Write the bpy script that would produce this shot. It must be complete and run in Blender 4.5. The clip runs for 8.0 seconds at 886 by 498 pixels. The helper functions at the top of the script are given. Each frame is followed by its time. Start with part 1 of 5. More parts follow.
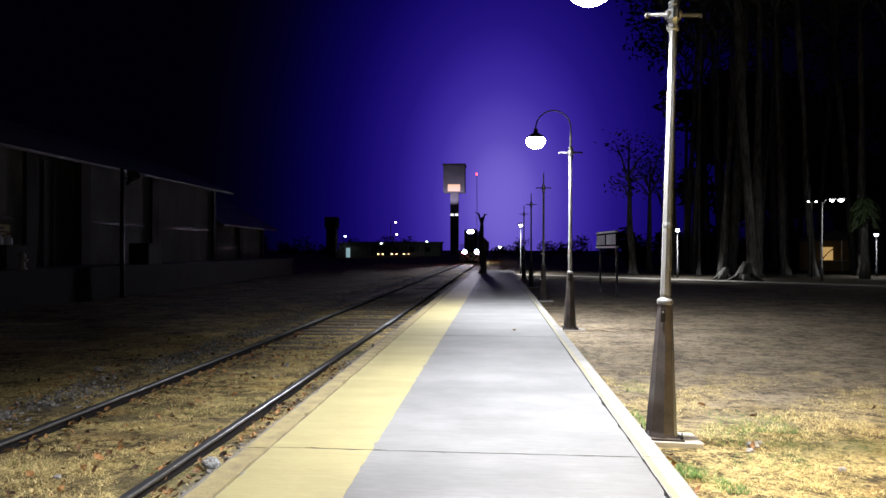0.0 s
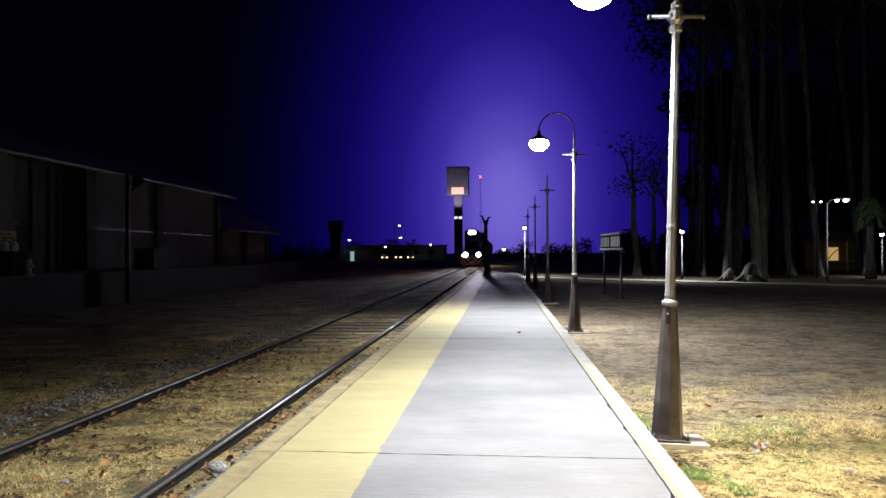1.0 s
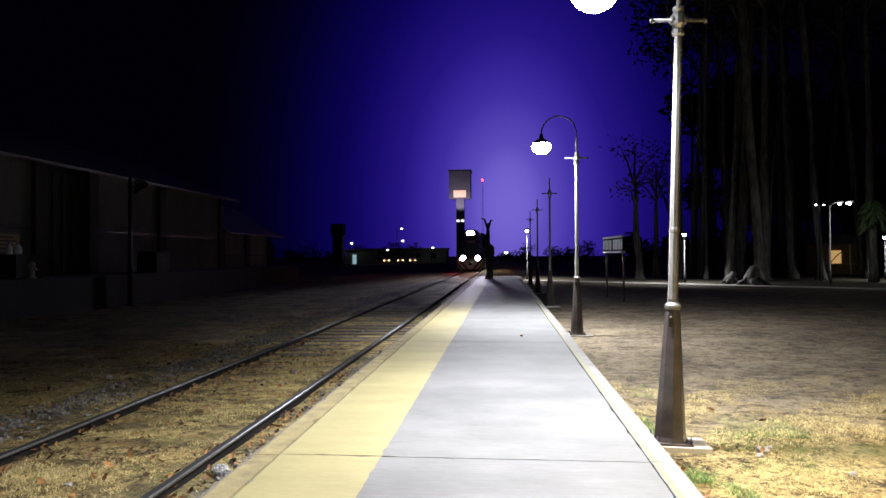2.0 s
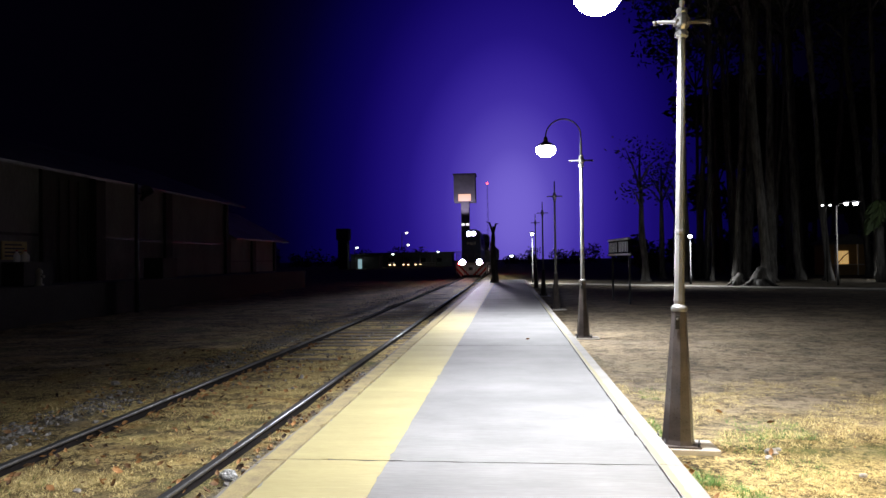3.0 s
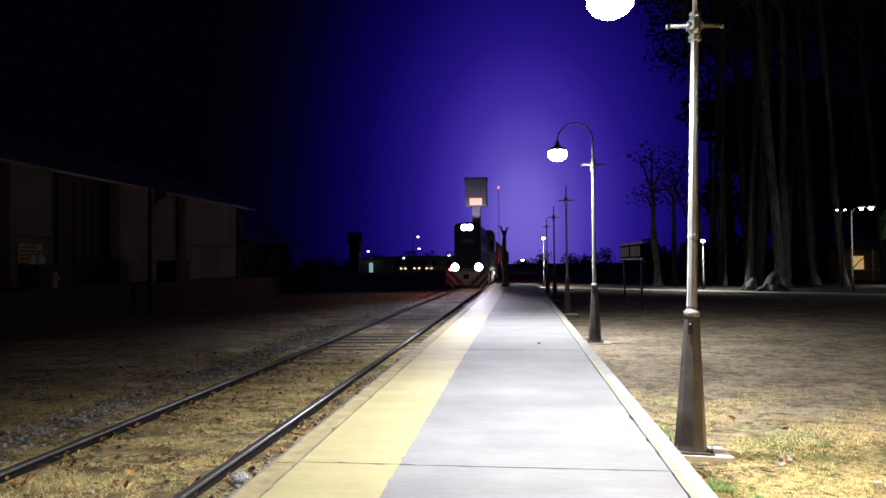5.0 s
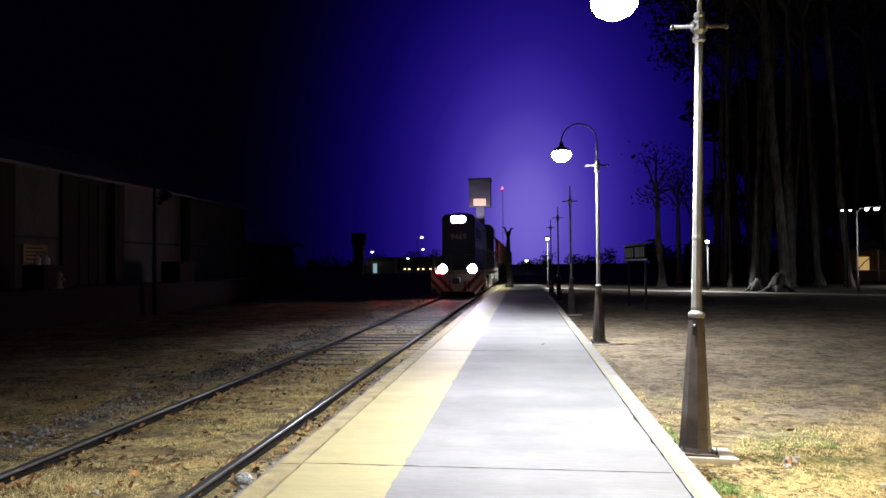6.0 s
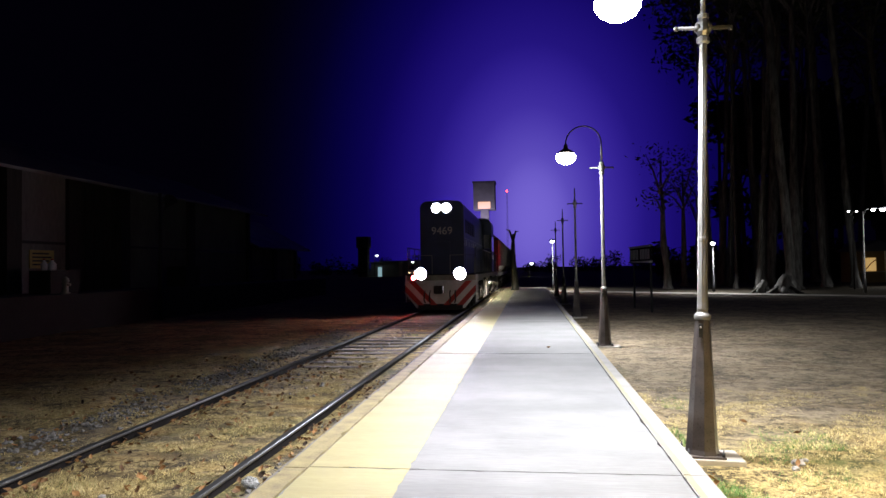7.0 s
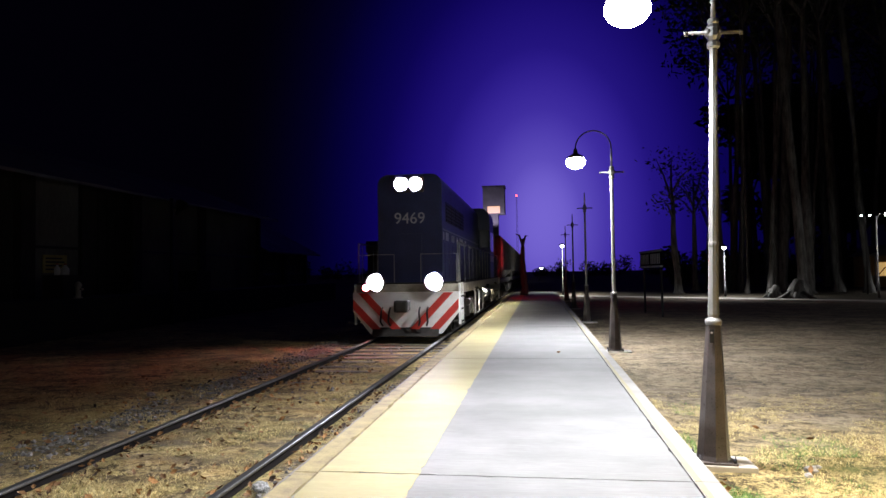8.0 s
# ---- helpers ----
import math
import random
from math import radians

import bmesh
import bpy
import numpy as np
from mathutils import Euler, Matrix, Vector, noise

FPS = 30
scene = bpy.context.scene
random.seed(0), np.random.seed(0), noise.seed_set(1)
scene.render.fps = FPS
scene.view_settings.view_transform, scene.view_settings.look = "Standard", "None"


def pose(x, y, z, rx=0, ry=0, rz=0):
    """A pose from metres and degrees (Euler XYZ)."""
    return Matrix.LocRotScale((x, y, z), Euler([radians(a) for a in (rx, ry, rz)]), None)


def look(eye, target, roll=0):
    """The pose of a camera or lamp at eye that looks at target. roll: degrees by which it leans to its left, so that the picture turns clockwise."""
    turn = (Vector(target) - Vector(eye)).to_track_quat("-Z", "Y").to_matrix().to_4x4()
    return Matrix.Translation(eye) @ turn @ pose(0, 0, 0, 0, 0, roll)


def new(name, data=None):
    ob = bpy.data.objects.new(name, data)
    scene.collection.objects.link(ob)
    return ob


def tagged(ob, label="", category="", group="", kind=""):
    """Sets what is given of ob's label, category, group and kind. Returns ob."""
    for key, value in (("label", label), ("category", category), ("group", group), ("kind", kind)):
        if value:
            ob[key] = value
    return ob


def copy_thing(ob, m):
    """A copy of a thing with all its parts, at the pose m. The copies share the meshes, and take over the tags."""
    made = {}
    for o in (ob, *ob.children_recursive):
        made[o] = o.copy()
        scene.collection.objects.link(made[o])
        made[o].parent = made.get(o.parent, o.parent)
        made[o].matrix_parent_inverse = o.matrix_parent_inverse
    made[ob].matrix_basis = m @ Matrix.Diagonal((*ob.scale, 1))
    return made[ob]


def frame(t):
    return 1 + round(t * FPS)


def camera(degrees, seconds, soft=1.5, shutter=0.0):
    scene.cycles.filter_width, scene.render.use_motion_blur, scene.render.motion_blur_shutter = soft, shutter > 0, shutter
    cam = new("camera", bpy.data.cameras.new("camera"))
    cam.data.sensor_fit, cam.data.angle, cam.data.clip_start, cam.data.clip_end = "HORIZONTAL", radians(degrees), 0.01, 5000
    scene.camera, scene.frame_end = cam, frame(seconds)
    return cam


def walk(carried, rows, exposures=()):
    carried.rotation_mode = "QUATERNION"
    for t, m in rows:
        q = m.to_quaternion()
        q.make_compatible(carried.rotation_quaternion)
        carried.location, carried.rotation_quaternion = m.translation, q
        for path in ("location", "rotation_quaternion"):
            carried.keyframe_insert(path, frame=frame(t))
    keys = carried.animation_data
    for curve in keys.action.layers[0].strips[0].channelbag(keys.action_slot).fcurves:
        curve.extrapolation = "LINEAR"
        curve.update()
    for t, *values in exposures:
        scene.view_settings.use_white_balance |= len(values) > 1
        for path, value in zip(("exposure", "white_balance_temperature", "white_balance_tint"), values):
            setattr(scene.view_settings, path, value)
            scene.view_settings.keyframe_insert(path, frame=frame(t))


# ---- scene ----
cam = camera(67.0, 8.0)
PATH = [
    (0, (0.0, 0.025, 1.749), (-0.161, 2.019, 1.752), 0.1),
    (0.5, (0.001, 0.015, 1.748), (-0.164, 2.008, 1.756), -0.2),
    (1, (-0.002, 0.013, 1.75), (-0.175, 2.006, 1.762), -0.3),
    (1.5, (-0.006, 0.01, 1.751), (-0.182, 2.002, 1.767), -0.2),
    (3, (-0.007, 0.0, 1.751), (-0.202, 1.991, 1.784), -0.8),
    (3.5, (-0.009, -0.001, 1.754), (-0.217, 1.988, 1.791), -0.7),
    (4, (-0.007, 0.0, 1.753), (-0.224, 1.988, 1.792), -0.5),
    (4.5, (-0.01, -0.004, 1.75), (-0.232, 1.983, 1.793), -0.6),
    (6, (-0.011, -0.003, 1.755), (-0.25, 1.982, 1.802), -0.6),
    (6.5, (-0.011, -0.002, 1.753), (-0.257, 1.982, 1.804), -0.8),
    (7, (-0.011, -0.002, 1.753), (-0.264, 1.981, 1.81), -0.9),
    (7.5, (-0.011, -0.005, 1.756), (-0.274, 1.977, 1.82), -0.9),
    (8, (-0.012, -0.014, 1.758), (-0.293, 1.965, 1.829), -0.9),
]
walk(cam, [(t, look(eye, target, roll)) for t, eye, target, roll in PATH])

# ---- night sky, with the blue lens glare of the lights put in as a glow ----
GROUND_Z, RAIL_Z, DECK_Z = 0.0, 0.10, 0.35
TRACK_X, HALF_GAUGE = -3.355, 0.875
DECK_L, DECK_R, DECK_NEAR, DECK_FAR = -1.78, 1.14, -7.95, 46.0
POST_X, POST_YS = 1.585, (-1.9, 6.28, 14.8, 23.15, 31.5, 39.85)
LAMP_DX, LAMP_Z = -0.76, 4.10

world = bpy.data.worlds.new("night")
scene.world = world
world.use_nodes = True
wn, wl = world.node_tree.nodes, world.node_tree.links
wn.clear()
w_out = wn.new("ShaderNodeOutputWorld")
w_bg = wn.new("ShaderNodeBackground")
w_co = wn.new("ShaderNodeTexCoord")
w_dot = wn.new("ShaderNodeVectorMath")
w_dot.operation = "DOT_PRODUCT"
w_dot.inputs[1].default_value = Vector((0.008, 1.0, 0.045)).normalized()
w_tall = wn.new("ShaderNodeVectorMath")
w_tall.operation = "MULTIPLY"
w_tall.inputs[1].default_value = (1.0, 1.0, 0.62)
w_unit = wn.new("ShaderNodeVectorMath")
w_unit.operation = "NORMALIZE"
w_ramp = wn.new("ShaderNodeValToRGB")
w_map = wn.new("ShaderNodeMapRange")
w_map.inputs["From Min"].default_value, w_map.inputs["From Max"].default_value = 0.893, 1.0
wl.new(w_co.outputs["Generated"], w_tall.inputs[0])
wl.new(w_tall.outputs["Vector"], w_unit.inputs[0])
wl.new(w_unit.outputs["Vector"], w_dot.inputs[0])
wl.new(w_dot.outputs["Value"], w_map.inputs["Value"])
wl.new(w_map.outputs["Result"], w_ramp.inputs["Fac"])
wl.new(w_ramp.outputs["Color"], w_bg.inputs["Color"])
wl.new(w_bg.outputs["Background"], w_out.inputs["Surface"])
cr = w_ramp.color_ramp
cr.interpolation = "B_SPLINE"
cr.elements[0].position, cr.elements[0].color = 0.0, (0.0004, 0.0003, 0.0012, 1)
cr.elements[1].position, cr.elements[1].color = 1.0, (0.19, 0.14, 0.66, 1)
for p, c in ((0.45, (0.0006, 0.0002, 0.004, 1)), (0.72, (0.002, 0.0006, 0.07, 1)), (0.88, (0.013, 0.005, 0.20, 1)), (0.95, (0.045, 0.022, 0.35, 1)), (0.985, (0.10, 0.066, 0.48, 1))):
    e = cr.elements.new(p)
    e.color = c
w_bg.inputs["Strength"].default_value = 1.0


def lamp(name, place, watts, colour, radius, cone=138, blend=0.75, sort="SPOT"):
    data = bpy.data.lights.new(name, sort)
    data.energy, data.color, data.shadow_soft_size = watts, colour, radius
    if sort == "SPOT":
        data.spot_size, data.spot_blend = radians(cone), blend
    ob = new(name, data)
    ob.location = place
    return ob


LED = (0.93, 0.95, 1.0)
for y, watts, cone, tip, blend in ((-1.9, 4000, 139, 12, 0.5), (6.28, 2400, 138, 0, 0.75), (14.8, 2500, 162, -12, 0.7)):
    head = lamp("platform_lamp_light", (0, 0, 0), watts, LED, 0.24, cone, blend)
    head.matrix_basis = pose(POST_X + LAMP_DX, y, LAMP_Z - 0.22, 0, tip, 0)
# warm lamp of the station yard, behind the camera
YARD = (5.7, 1.0, 4.4)
lamp("yard_lamp_light", (YARD[0], YARD[1], YARD[2] - 0.2), 6800, (1.0, 0.80, 0.50), 0.2, 146, 0.8)
PARK_LAMPS = ((1.75, 50.0, 3.6, 1200), (11.45, 43.7, 3.05, 1150), (19.6, 40.0, 4.65, 120), (25.3, 47.0, 2.85, 400))
for x, y, z, watts in PARK_LAMPS:
    lamp("park_lamp_light", (x, y - 0.45, z - 0.16), watts, (0.95, 0.97, 1.0), 0.1, 176 if x == 19.6 else 150, 0.5, "POINT" if x == 19.6 else "SPOT")

# unseen spot before the far tower, added to brighten its head
tower_fill = lamp("tower_fill_light", (0, 0, 0), 6500, (0.72, 0.62, 1.0), 0.3, 80, 0.5)
tower_fill.matrix_basis = look((-16.75, 254.0, 15.6), (-16.75, 261.5, 31.0))


# ---- materials ----
def material(name, base, second=None, rough=0.8, metal=0.0, scale=3.0, fine=60.0, bump=0.25, stretch=(1, 1, 1), island=0.0, rand=0.0, coords="Object", spec=0.5, depth=0.02, tight=0.0):
    m = bpy.data.materials.new(name)
    m.use_nodes = True
    n, l = m.node_tree.nodes, m.node_tree.links
    b = n["Principled BSDF"]
    b.inputs["Metallic"].default_value = metal
    b.inputs["Specular IOR Level"].default_value = spec
    second = second or tuple(c * 0.6 for c in base)
    co = n.new("ShaderNodeTexCoord")
    mp = n.new("ShaderNodeMapping")
    mp.inputs["Scale"].default_value = stretch
    l.new(co.outputs[coords], mp.inputs["Vector"])
    big, small = n.new("ShaderNodeTexNoise"), n.new("ShaderNodeTexNoise")
    for t, s in ((big, scale), (small, fine)):
        t.inputs["Scale"].default_value, t.inputs["Detail"].default_value = s, 5
        l.new(mp.outputs["Vector"], t.inputs["Vector"])
    add = n.new("ShaderNodeMath")
    add.operation = "MULTIPLY_ADD"
    add.inputs[1].default_value = 0.45
    l.new(small.outputs["Fac"], add.inputs[0])
    l.new(big.outputs["Fac"], add.inputs[2])
    last = add.outputs[0]
    if island or rand:
        src = n.new("ShaderNodeNewGeometry").outputs["Random Per Island"] if island else n.new("ShaderNodeObjectInfo").outputs["Random"]
        more = n.new("ShaderNodeMath")
        more.operation = "MULTIPLY_ADD"
        more.inputs[1].default_value = island or rand
        l.new(src, more.inputs[0])
        l.new(last, more.inputs[2])
        last = more.outputs[0]
    shift = n.new("ShaderNodeMapRange")
    extra = island or rand
    shift.inputs["From Min"].default_value, shift.inputs["From Max"].default_value = 0.47 + extra * 0.1 + tight, 0.98 + extra * 0.9 - tight
    l.new(last, shift.inputs["Value"])
    mix = n.new("ShaderNodeMix")
    mix.data_type = "RGBA"
    mix.inputs["A"].default_value, mix.inputs["B"].default_value = (*second, 1), (*base, 1)
    l.new(shift.outputs["Result"], mix.inputs["Factor"])
    l.new(mix.outputs["Result"], b.inputs["Base Color"])
    rr = n.new("ShaderNodeMapRange")
    rr.inputs["To Min"].default_value, rr.inputs["To Max"].default_value = min(1, rough + 0.1), max(0.02, rough - 0.1)
    l.new(small.outputs["Fac"], rr.inputs["Value"])
    l.new(rr.outputs["Result"], b.inputs["Roughness"])
    if bump:
        bp = n.new("ShaderNodeBump")
        bp.inputs["Strength"].default_value, bp.inputs["Distance"].default_value = bump, depth
        l.new(last, bp.inputs["Height"])
        l.new(bp.outputs["Normal"], b.inputs["Normal"])
    return m


def glow(name, colour, strength):
    m = bpy.data.materials.new(name)
    m.use_nodes = True
    b = m.node_tree.nodes["Principled BSDF"]
    b.inputs["Base Color"].default_value = (0.8, 0.8, 0.8, 1)
    b.inputs["Emission Color"].default_value = (*colour, 1)
    b.inputs["Emission Strength"].default_value = strength
    return m


def grass_ground():
    """Dry winter turf: matted straw in clumps, bare soil, a few green patches, and a band of gravel beside the track."""
    m = bpy.data.materials.new("dry_turf")
    m.use_nodes = True
    n, l = m.node_tree.nodes, m.node_tree.links
    b = n["Principled BSDF"]
    b.inputs["Roughness"].default_value = 0.95
    b.inputs["Specular IOR Level"].default_value = 0.15
    co = n.new("ShaderNodeTexCoord")

    def field(scale, detail, stretch=(1, 1, 1), warp=0.0):
        mp, t = n.new("ShaderNodeMapping"), n.new("ShaderNodeTexNoise")
        mp.inputs["Scale"].default_value = stretch
        t.inputs["Scale"].default_value, t.inputs["Detail"].default_value, t.inputs["Distortion"].default_value = scale, detail, warp
        t.inputs["Roughness"].default_value = 0.65
        l.new(co.outputs["Object"], mp.inputs["Vector"])
        l.new(mp.outputs["Vector"], t.inputs["Vector"])
        return t.outputs["Fac"]

    def span(socket, lo, hi, to_lo=0.0, to_hi=1.0):
        r = n.new("ShaderNodeMapRange")
        for key, value in (("From Min", lo), ("From Max", hi), ("To Min", to_lo), ("To Max", to_hi)):
            r.inputs[key].default_value = value
        l.new(socket, r.inputs["Value"])
        return r.outputs["Result"]

    def blend(fac, a, c):
        x = n.new("ShaderNodeMix")
        x.data_type = "RGBA"
        l.new(fac, x.inputs["Factor"])
        for key, v in (("A", a), ("B", c)):
            if isinstance(v, tuple):
                x.inputs[key].default_value = (*v, 1)
            else:
                l.new(v, x.inputs[key])
        return x.outputs["Result"]

    def calc(op, a, c):
        x = n.new("ShaderNodeMath")
        x.operation = op
        for k, v in enumerate((a, c)):
            if isinstance(v, (int, float)):
                x.inputs[k].default_value = v
            else:
                l.new(v, x.inputs[k])
        return x.outputs[0]

    straw, clump, patch, green = field(34, 6, (1, 1.2, 1), 1.6), field(6.5, 5, (1, 1, 1), 0.8), field(1.3, 4, (0.9, 1, 1)), field(0.5, 6)
    tone = calc("ADD", calc("MULTIPLY", straw, 0.55), calc("MULTIPLY", clump, 0.75))
    tone = calc("ADD", tone, calc("MULTIPLY", patch, 0.5))
    grit = field(95, 3, (1, 1, 1), 0.5)
    tone = calc("ADD", tone, calc("MULTIPLY", calc("ADD", grit, -0.5), 0.30))
    col = blend(span(tone, 0.80, 1.0), (0.045, 0.033, 0.018), (0.64, 0.49, 0.21))
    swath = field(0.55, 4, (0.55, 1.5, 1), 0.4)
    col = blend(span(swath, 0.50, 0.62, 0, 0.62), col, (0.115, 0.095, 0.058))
    col = blend(span(clump, 0.56, 0.66, 0, 0.8), col, (0.050, 0.036, 0.020))
    tuft = field(15, 4, (1, 1, 1), 1.0)
    col = blend(span(tuft, 0.56, 0.64, 0, 0.75), col, (0.034, 0.026, 0.015))
    col = blend(span(tuft, 0.43, 0.36, 0, 0.6), col, (0.66, 0.50, 0.22))
    rust = field(0.75, 4, (1, 1.4, 1))
    col = blend(span(rust, 0.53, 0.68, 0, 0.5), col, (0.42, 0.25, 0.07))
    col = blend(span(green, 0.53, 0.68, 0, 0.75), col, (0.115, 0.135, 0.045))
    sep = n.new("ShaderNodeSeparateXYZ")
    l.new(co.outputs["Object"], sep.inputs["Vector"])
    # greyer turf on the lawn behind the platform
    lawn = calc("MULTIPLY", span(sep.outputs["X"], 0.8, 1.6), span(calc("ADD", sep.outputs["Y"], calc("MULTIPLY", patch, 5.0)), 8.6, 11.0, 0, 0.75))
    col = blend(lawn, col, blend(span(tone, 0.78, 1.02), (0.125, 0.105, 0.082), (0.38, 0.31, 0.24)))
    # low ridges of turf over the buried sleepers, bare soil between them
    swell = calc("SINE", calc("ADD", calc("MULTIPLY", sep.outputs["Y"], 2 * math.pi / 0.62), calc("MULTIPLY", clump, 5.0)), 0.0)
    inside = span(calc("ABSOLUTE", calc("ADD", sep.outputs["X"], -TRACK_X), 0.0), 1.05, 0.75)
    col = blend(calc("MULTIPLY", inside, span(swell, 0.1, 0.9, 0, 0.55)), col, (0.085, 0.062, 0.04))
    away = calc("ABSOLUTE", calc("ADD", sep.outputs["X"], 5.08), 0.0)
    bed = span(calc("ADD", away, calc("MULTIPLY", clump, 0.7)), 0.86, 0.50)
    bed = calc("MULTIPLY", bed, span(patch, 0.38, 0.55, 0.15, 0.9))
    col = blend(bed, col, (0.095, 0.085, 0.072))
    # much darker brown ground under the grove, past the path
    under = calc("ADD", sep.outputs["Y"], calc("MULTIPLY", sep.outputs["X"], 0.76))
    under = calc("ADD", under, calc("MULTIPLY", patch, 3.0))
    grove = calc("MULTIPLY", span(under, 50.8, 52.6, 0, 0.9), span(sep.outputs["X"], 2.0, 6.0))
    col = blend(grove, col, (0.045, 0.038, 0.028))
    verge = calc("ABSOLUTE", calc("ADD", sep.outputs["X"], 2.0), 0.0)
    dirt = span(calc("ADD", verge, calc("MULTIPLY", clump, 0.35)), 0.52, 0.34, 0, 0.85)
    col = blend(dirt, col, (0.20, 0.175, 0.15))
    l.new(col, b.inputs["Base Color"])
    bp = n.new("ShaderNodeBump")
    bp.inputs["Strength"].default_value, bp.inputs["Distance"].default_value = 0.7, 0.09
    l.new(tone, bp.inputs["Height"])
    l.new(bp.outputs["Normal"], b.inputs["Normal"])
    return m


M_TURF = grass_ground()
M_BLADE = material("straw_blades", (0.84, 0.67, 0.29), (0.15, 0.10, 0.036), 0.8, 0, 7.0, 24, 0, island=0.6, tight=0.3)
M_TUSSOCK = material("tussock_blades", (0.88, 0.74, 0.38), (0.34, 0.25, 0.10), 0.8, 0, 5.0, 24, 0, island=0.6)
M_GREYTURF = material("greyish_blades", (0.60, 0.49, 0.36), (0.20, 0.16, 0.115), 0.85, 0, 3.0, 20, 0, island=0.4, tight=0.1)
M_GREEN = material("green_blades", (0.17, 0.30, 0.06), (0.07, 0.13, 0.03), 0.7, 0, 2, 20, 0, island=0.6)
M_CONC = material("brushed_concrete", (0.205, 0.202, 0.200), (0.155, 0.153, 0.152), 0.8, 0, 0.9, 34, 0.3, stretch=(0.3, 2.4, 1), coords="Object", depth=0.006)
def broom(m, amount):
    """Fine cross strokes of the broom, and soft grey stains."""
    n, l = m.node_tree.nodes, m.node_tree.links
    b = n["Principled BSDF"]
    old = b.inputs["Base Color"].links[0].from_socket
    co, mp, t = n.new("ShaderNodeTexCoord"), n.new("ShaderNodeMapping"), n.new("ShaderNodeTexNoise")
    mp.inputs["Scale"].default_value = (0.5, 14.0, 1.0)
    t.inputs["Scale"].default_value, t.inputs["Detail"].default_value, t.inputs["Roughness"].default_value = 6.0, 4, 0.7
    st = n.new("ShaderNodeTexNoise")
    st.inputs["Scale"].default_value, st.inputs["Detail"].default_value = 1.3, 6
    l.new(co.outputs["Object"], mp.inputs["Vector"])
    l.new(mp.outputs["Vector"], t.inputs["Vector"])
    l.new(co.outputs["Object"], st.inputs["Vector"])
    add, r = n.new("ShaderNodeMath"), n.new("ShaderNodeMapRange")
    l.new(t.outputs["Fac"], add.inputs[0])
    l.new(st.outputs["Fac"], add.inputs[1])
    r.inputs["From Min"].default_value, r.inputs["From Max"].default_value = 0.7, 1.3
    r.inputs["To Min"].default_value, r.inputs["To Max"].default_value = 1 - amount, 1 + amount
    l.new(add.outputs[0], r.inputs["Value"])
    mul = n.new("ShaderNodeMix")
    mul.data_type, mul.blend_type = "RGBA", "MULTIPLY"
    mul.inputs["Factor"].default_value = 1.0
    l.new(old, mul.inputs["A"])
    l.new(r.outputs["Result"], mul.inputs["B"])
    l.new(mul.outputs["Result"], b.inputs["Base Color"])
    bp = n.new("ShaderNodeBump")
    bp.inputs["Strength"].default_value, bp.inputs["Distance"].default_value = 0.35, 0.004
    l.new(t.outputs["Fac"], bp.inputs["Height"])
    l.new(bp.outputs["Normal"], b.inputs["Normal"])


broom(M_CONC, 0.22)
M_KERB = material("kerb_concrete", (0.30, 0.29, 0.275), (0.21, 0.20, 0.185), 0.88, 0, 4, 70, 0.35, depth=0.008)
M_YELLOW = material("worn_yellow_paint", (0.36, 0.315, 0.155), (0.29, 0.25, 0.12), 0.7, 0, 1.6, 30, 0.15, stretch=(0.5, 2.5, 1), depth=0.005)
broom(M_YELLOW, 0.14)
M_NOSE = material("weathered_nosing", (0.22, 0.20, 0.18), (0.12, 0.105, 0.09), 0.92, 0, 5, 60, 0.4, depth=0.008)
M_LINE = material("faded_yellow_line", (0.30, 0.27, 0.15), (0.23, 0.21, 0.14), 0.75, 0, 3, 40, 0.2)
M_JOINT = material("joint_dirt", (0.06, 0.05, 0.04), (0.025, 0.02, 0.018), 0.95, 0, 8, 60, 0.3)
M_EDGE = material("chipped_yellow_edge", (0.36, 0.295, 0.135), (0.17, 0.135, 0.08), 0.85, 0, 6, 55, 0.4, depth=0.008)
M_RAIL = material("rail_steel", (0.022, 0.019, 0.019), (0.010, 0.009, 0.009), 0.85, 0.0, 3, 40, 0.2, depth=0.003, spec=0.06)
M_RAILTOP = material("polished_railhead", (0.36, 0.36, 0.38), (0.20, 0.20, 0.21), 0.40, 0.9, 5, 80, 0.05, stretch=(4, 0.3, 1))
M_SLEEPER = material("weathered_sleeper", (0.11, 0.088, 0.066), (0.045, 0.036, 0.03), 0.9, 0, 2, 22, 0.5, stretch=(0.6, 5, 5), rand=0.3)
M_STONE = material("ballast_stone", (0.30, 0.28, 0.26), (0.05, 0.045, 0.042), 0.9, 0, 12, 60, 0.4, island=0.6)
M_RUBBLE = material("pale_rubble", (0.40, 0.37, 0.34), (0.24, 0.22, 0.20), 0.9, 0, 15, 60, 0.4)
M_LEAF = material("dry_leaf", (0.40, 0.20, 0.07), (0.035, 0.017, 0.008), 0.75, 0, 10, 60, 0.2, island=0.8, tight=0.2)
M_PLASTIC = material("crumpled_clear_plastic", (0.70, 0.70, 0.69), (0.30, 0.30, 0.29), 0.25, 0, 25, 60, 1.0, spec=0.5)
M_PLASTIC.node_tree.nodes["Principled BSDF"].inputs["Transmission Weight"].default_value = 0.45
M_PEDESTAL = material("dark_brown_enamel", (0.10, 0.083, 0.076), (0.035, 0.029, 0.030), 0.3, 0.0, 5, 60, 0.25, depth=0.006)
M_SILVER = material("silver_paint", (0.27, 0.26, 0.245), (0.18, 0.17, 0.16), 0.40, 0.3, 5, 50, 0.12, depth=0.004)
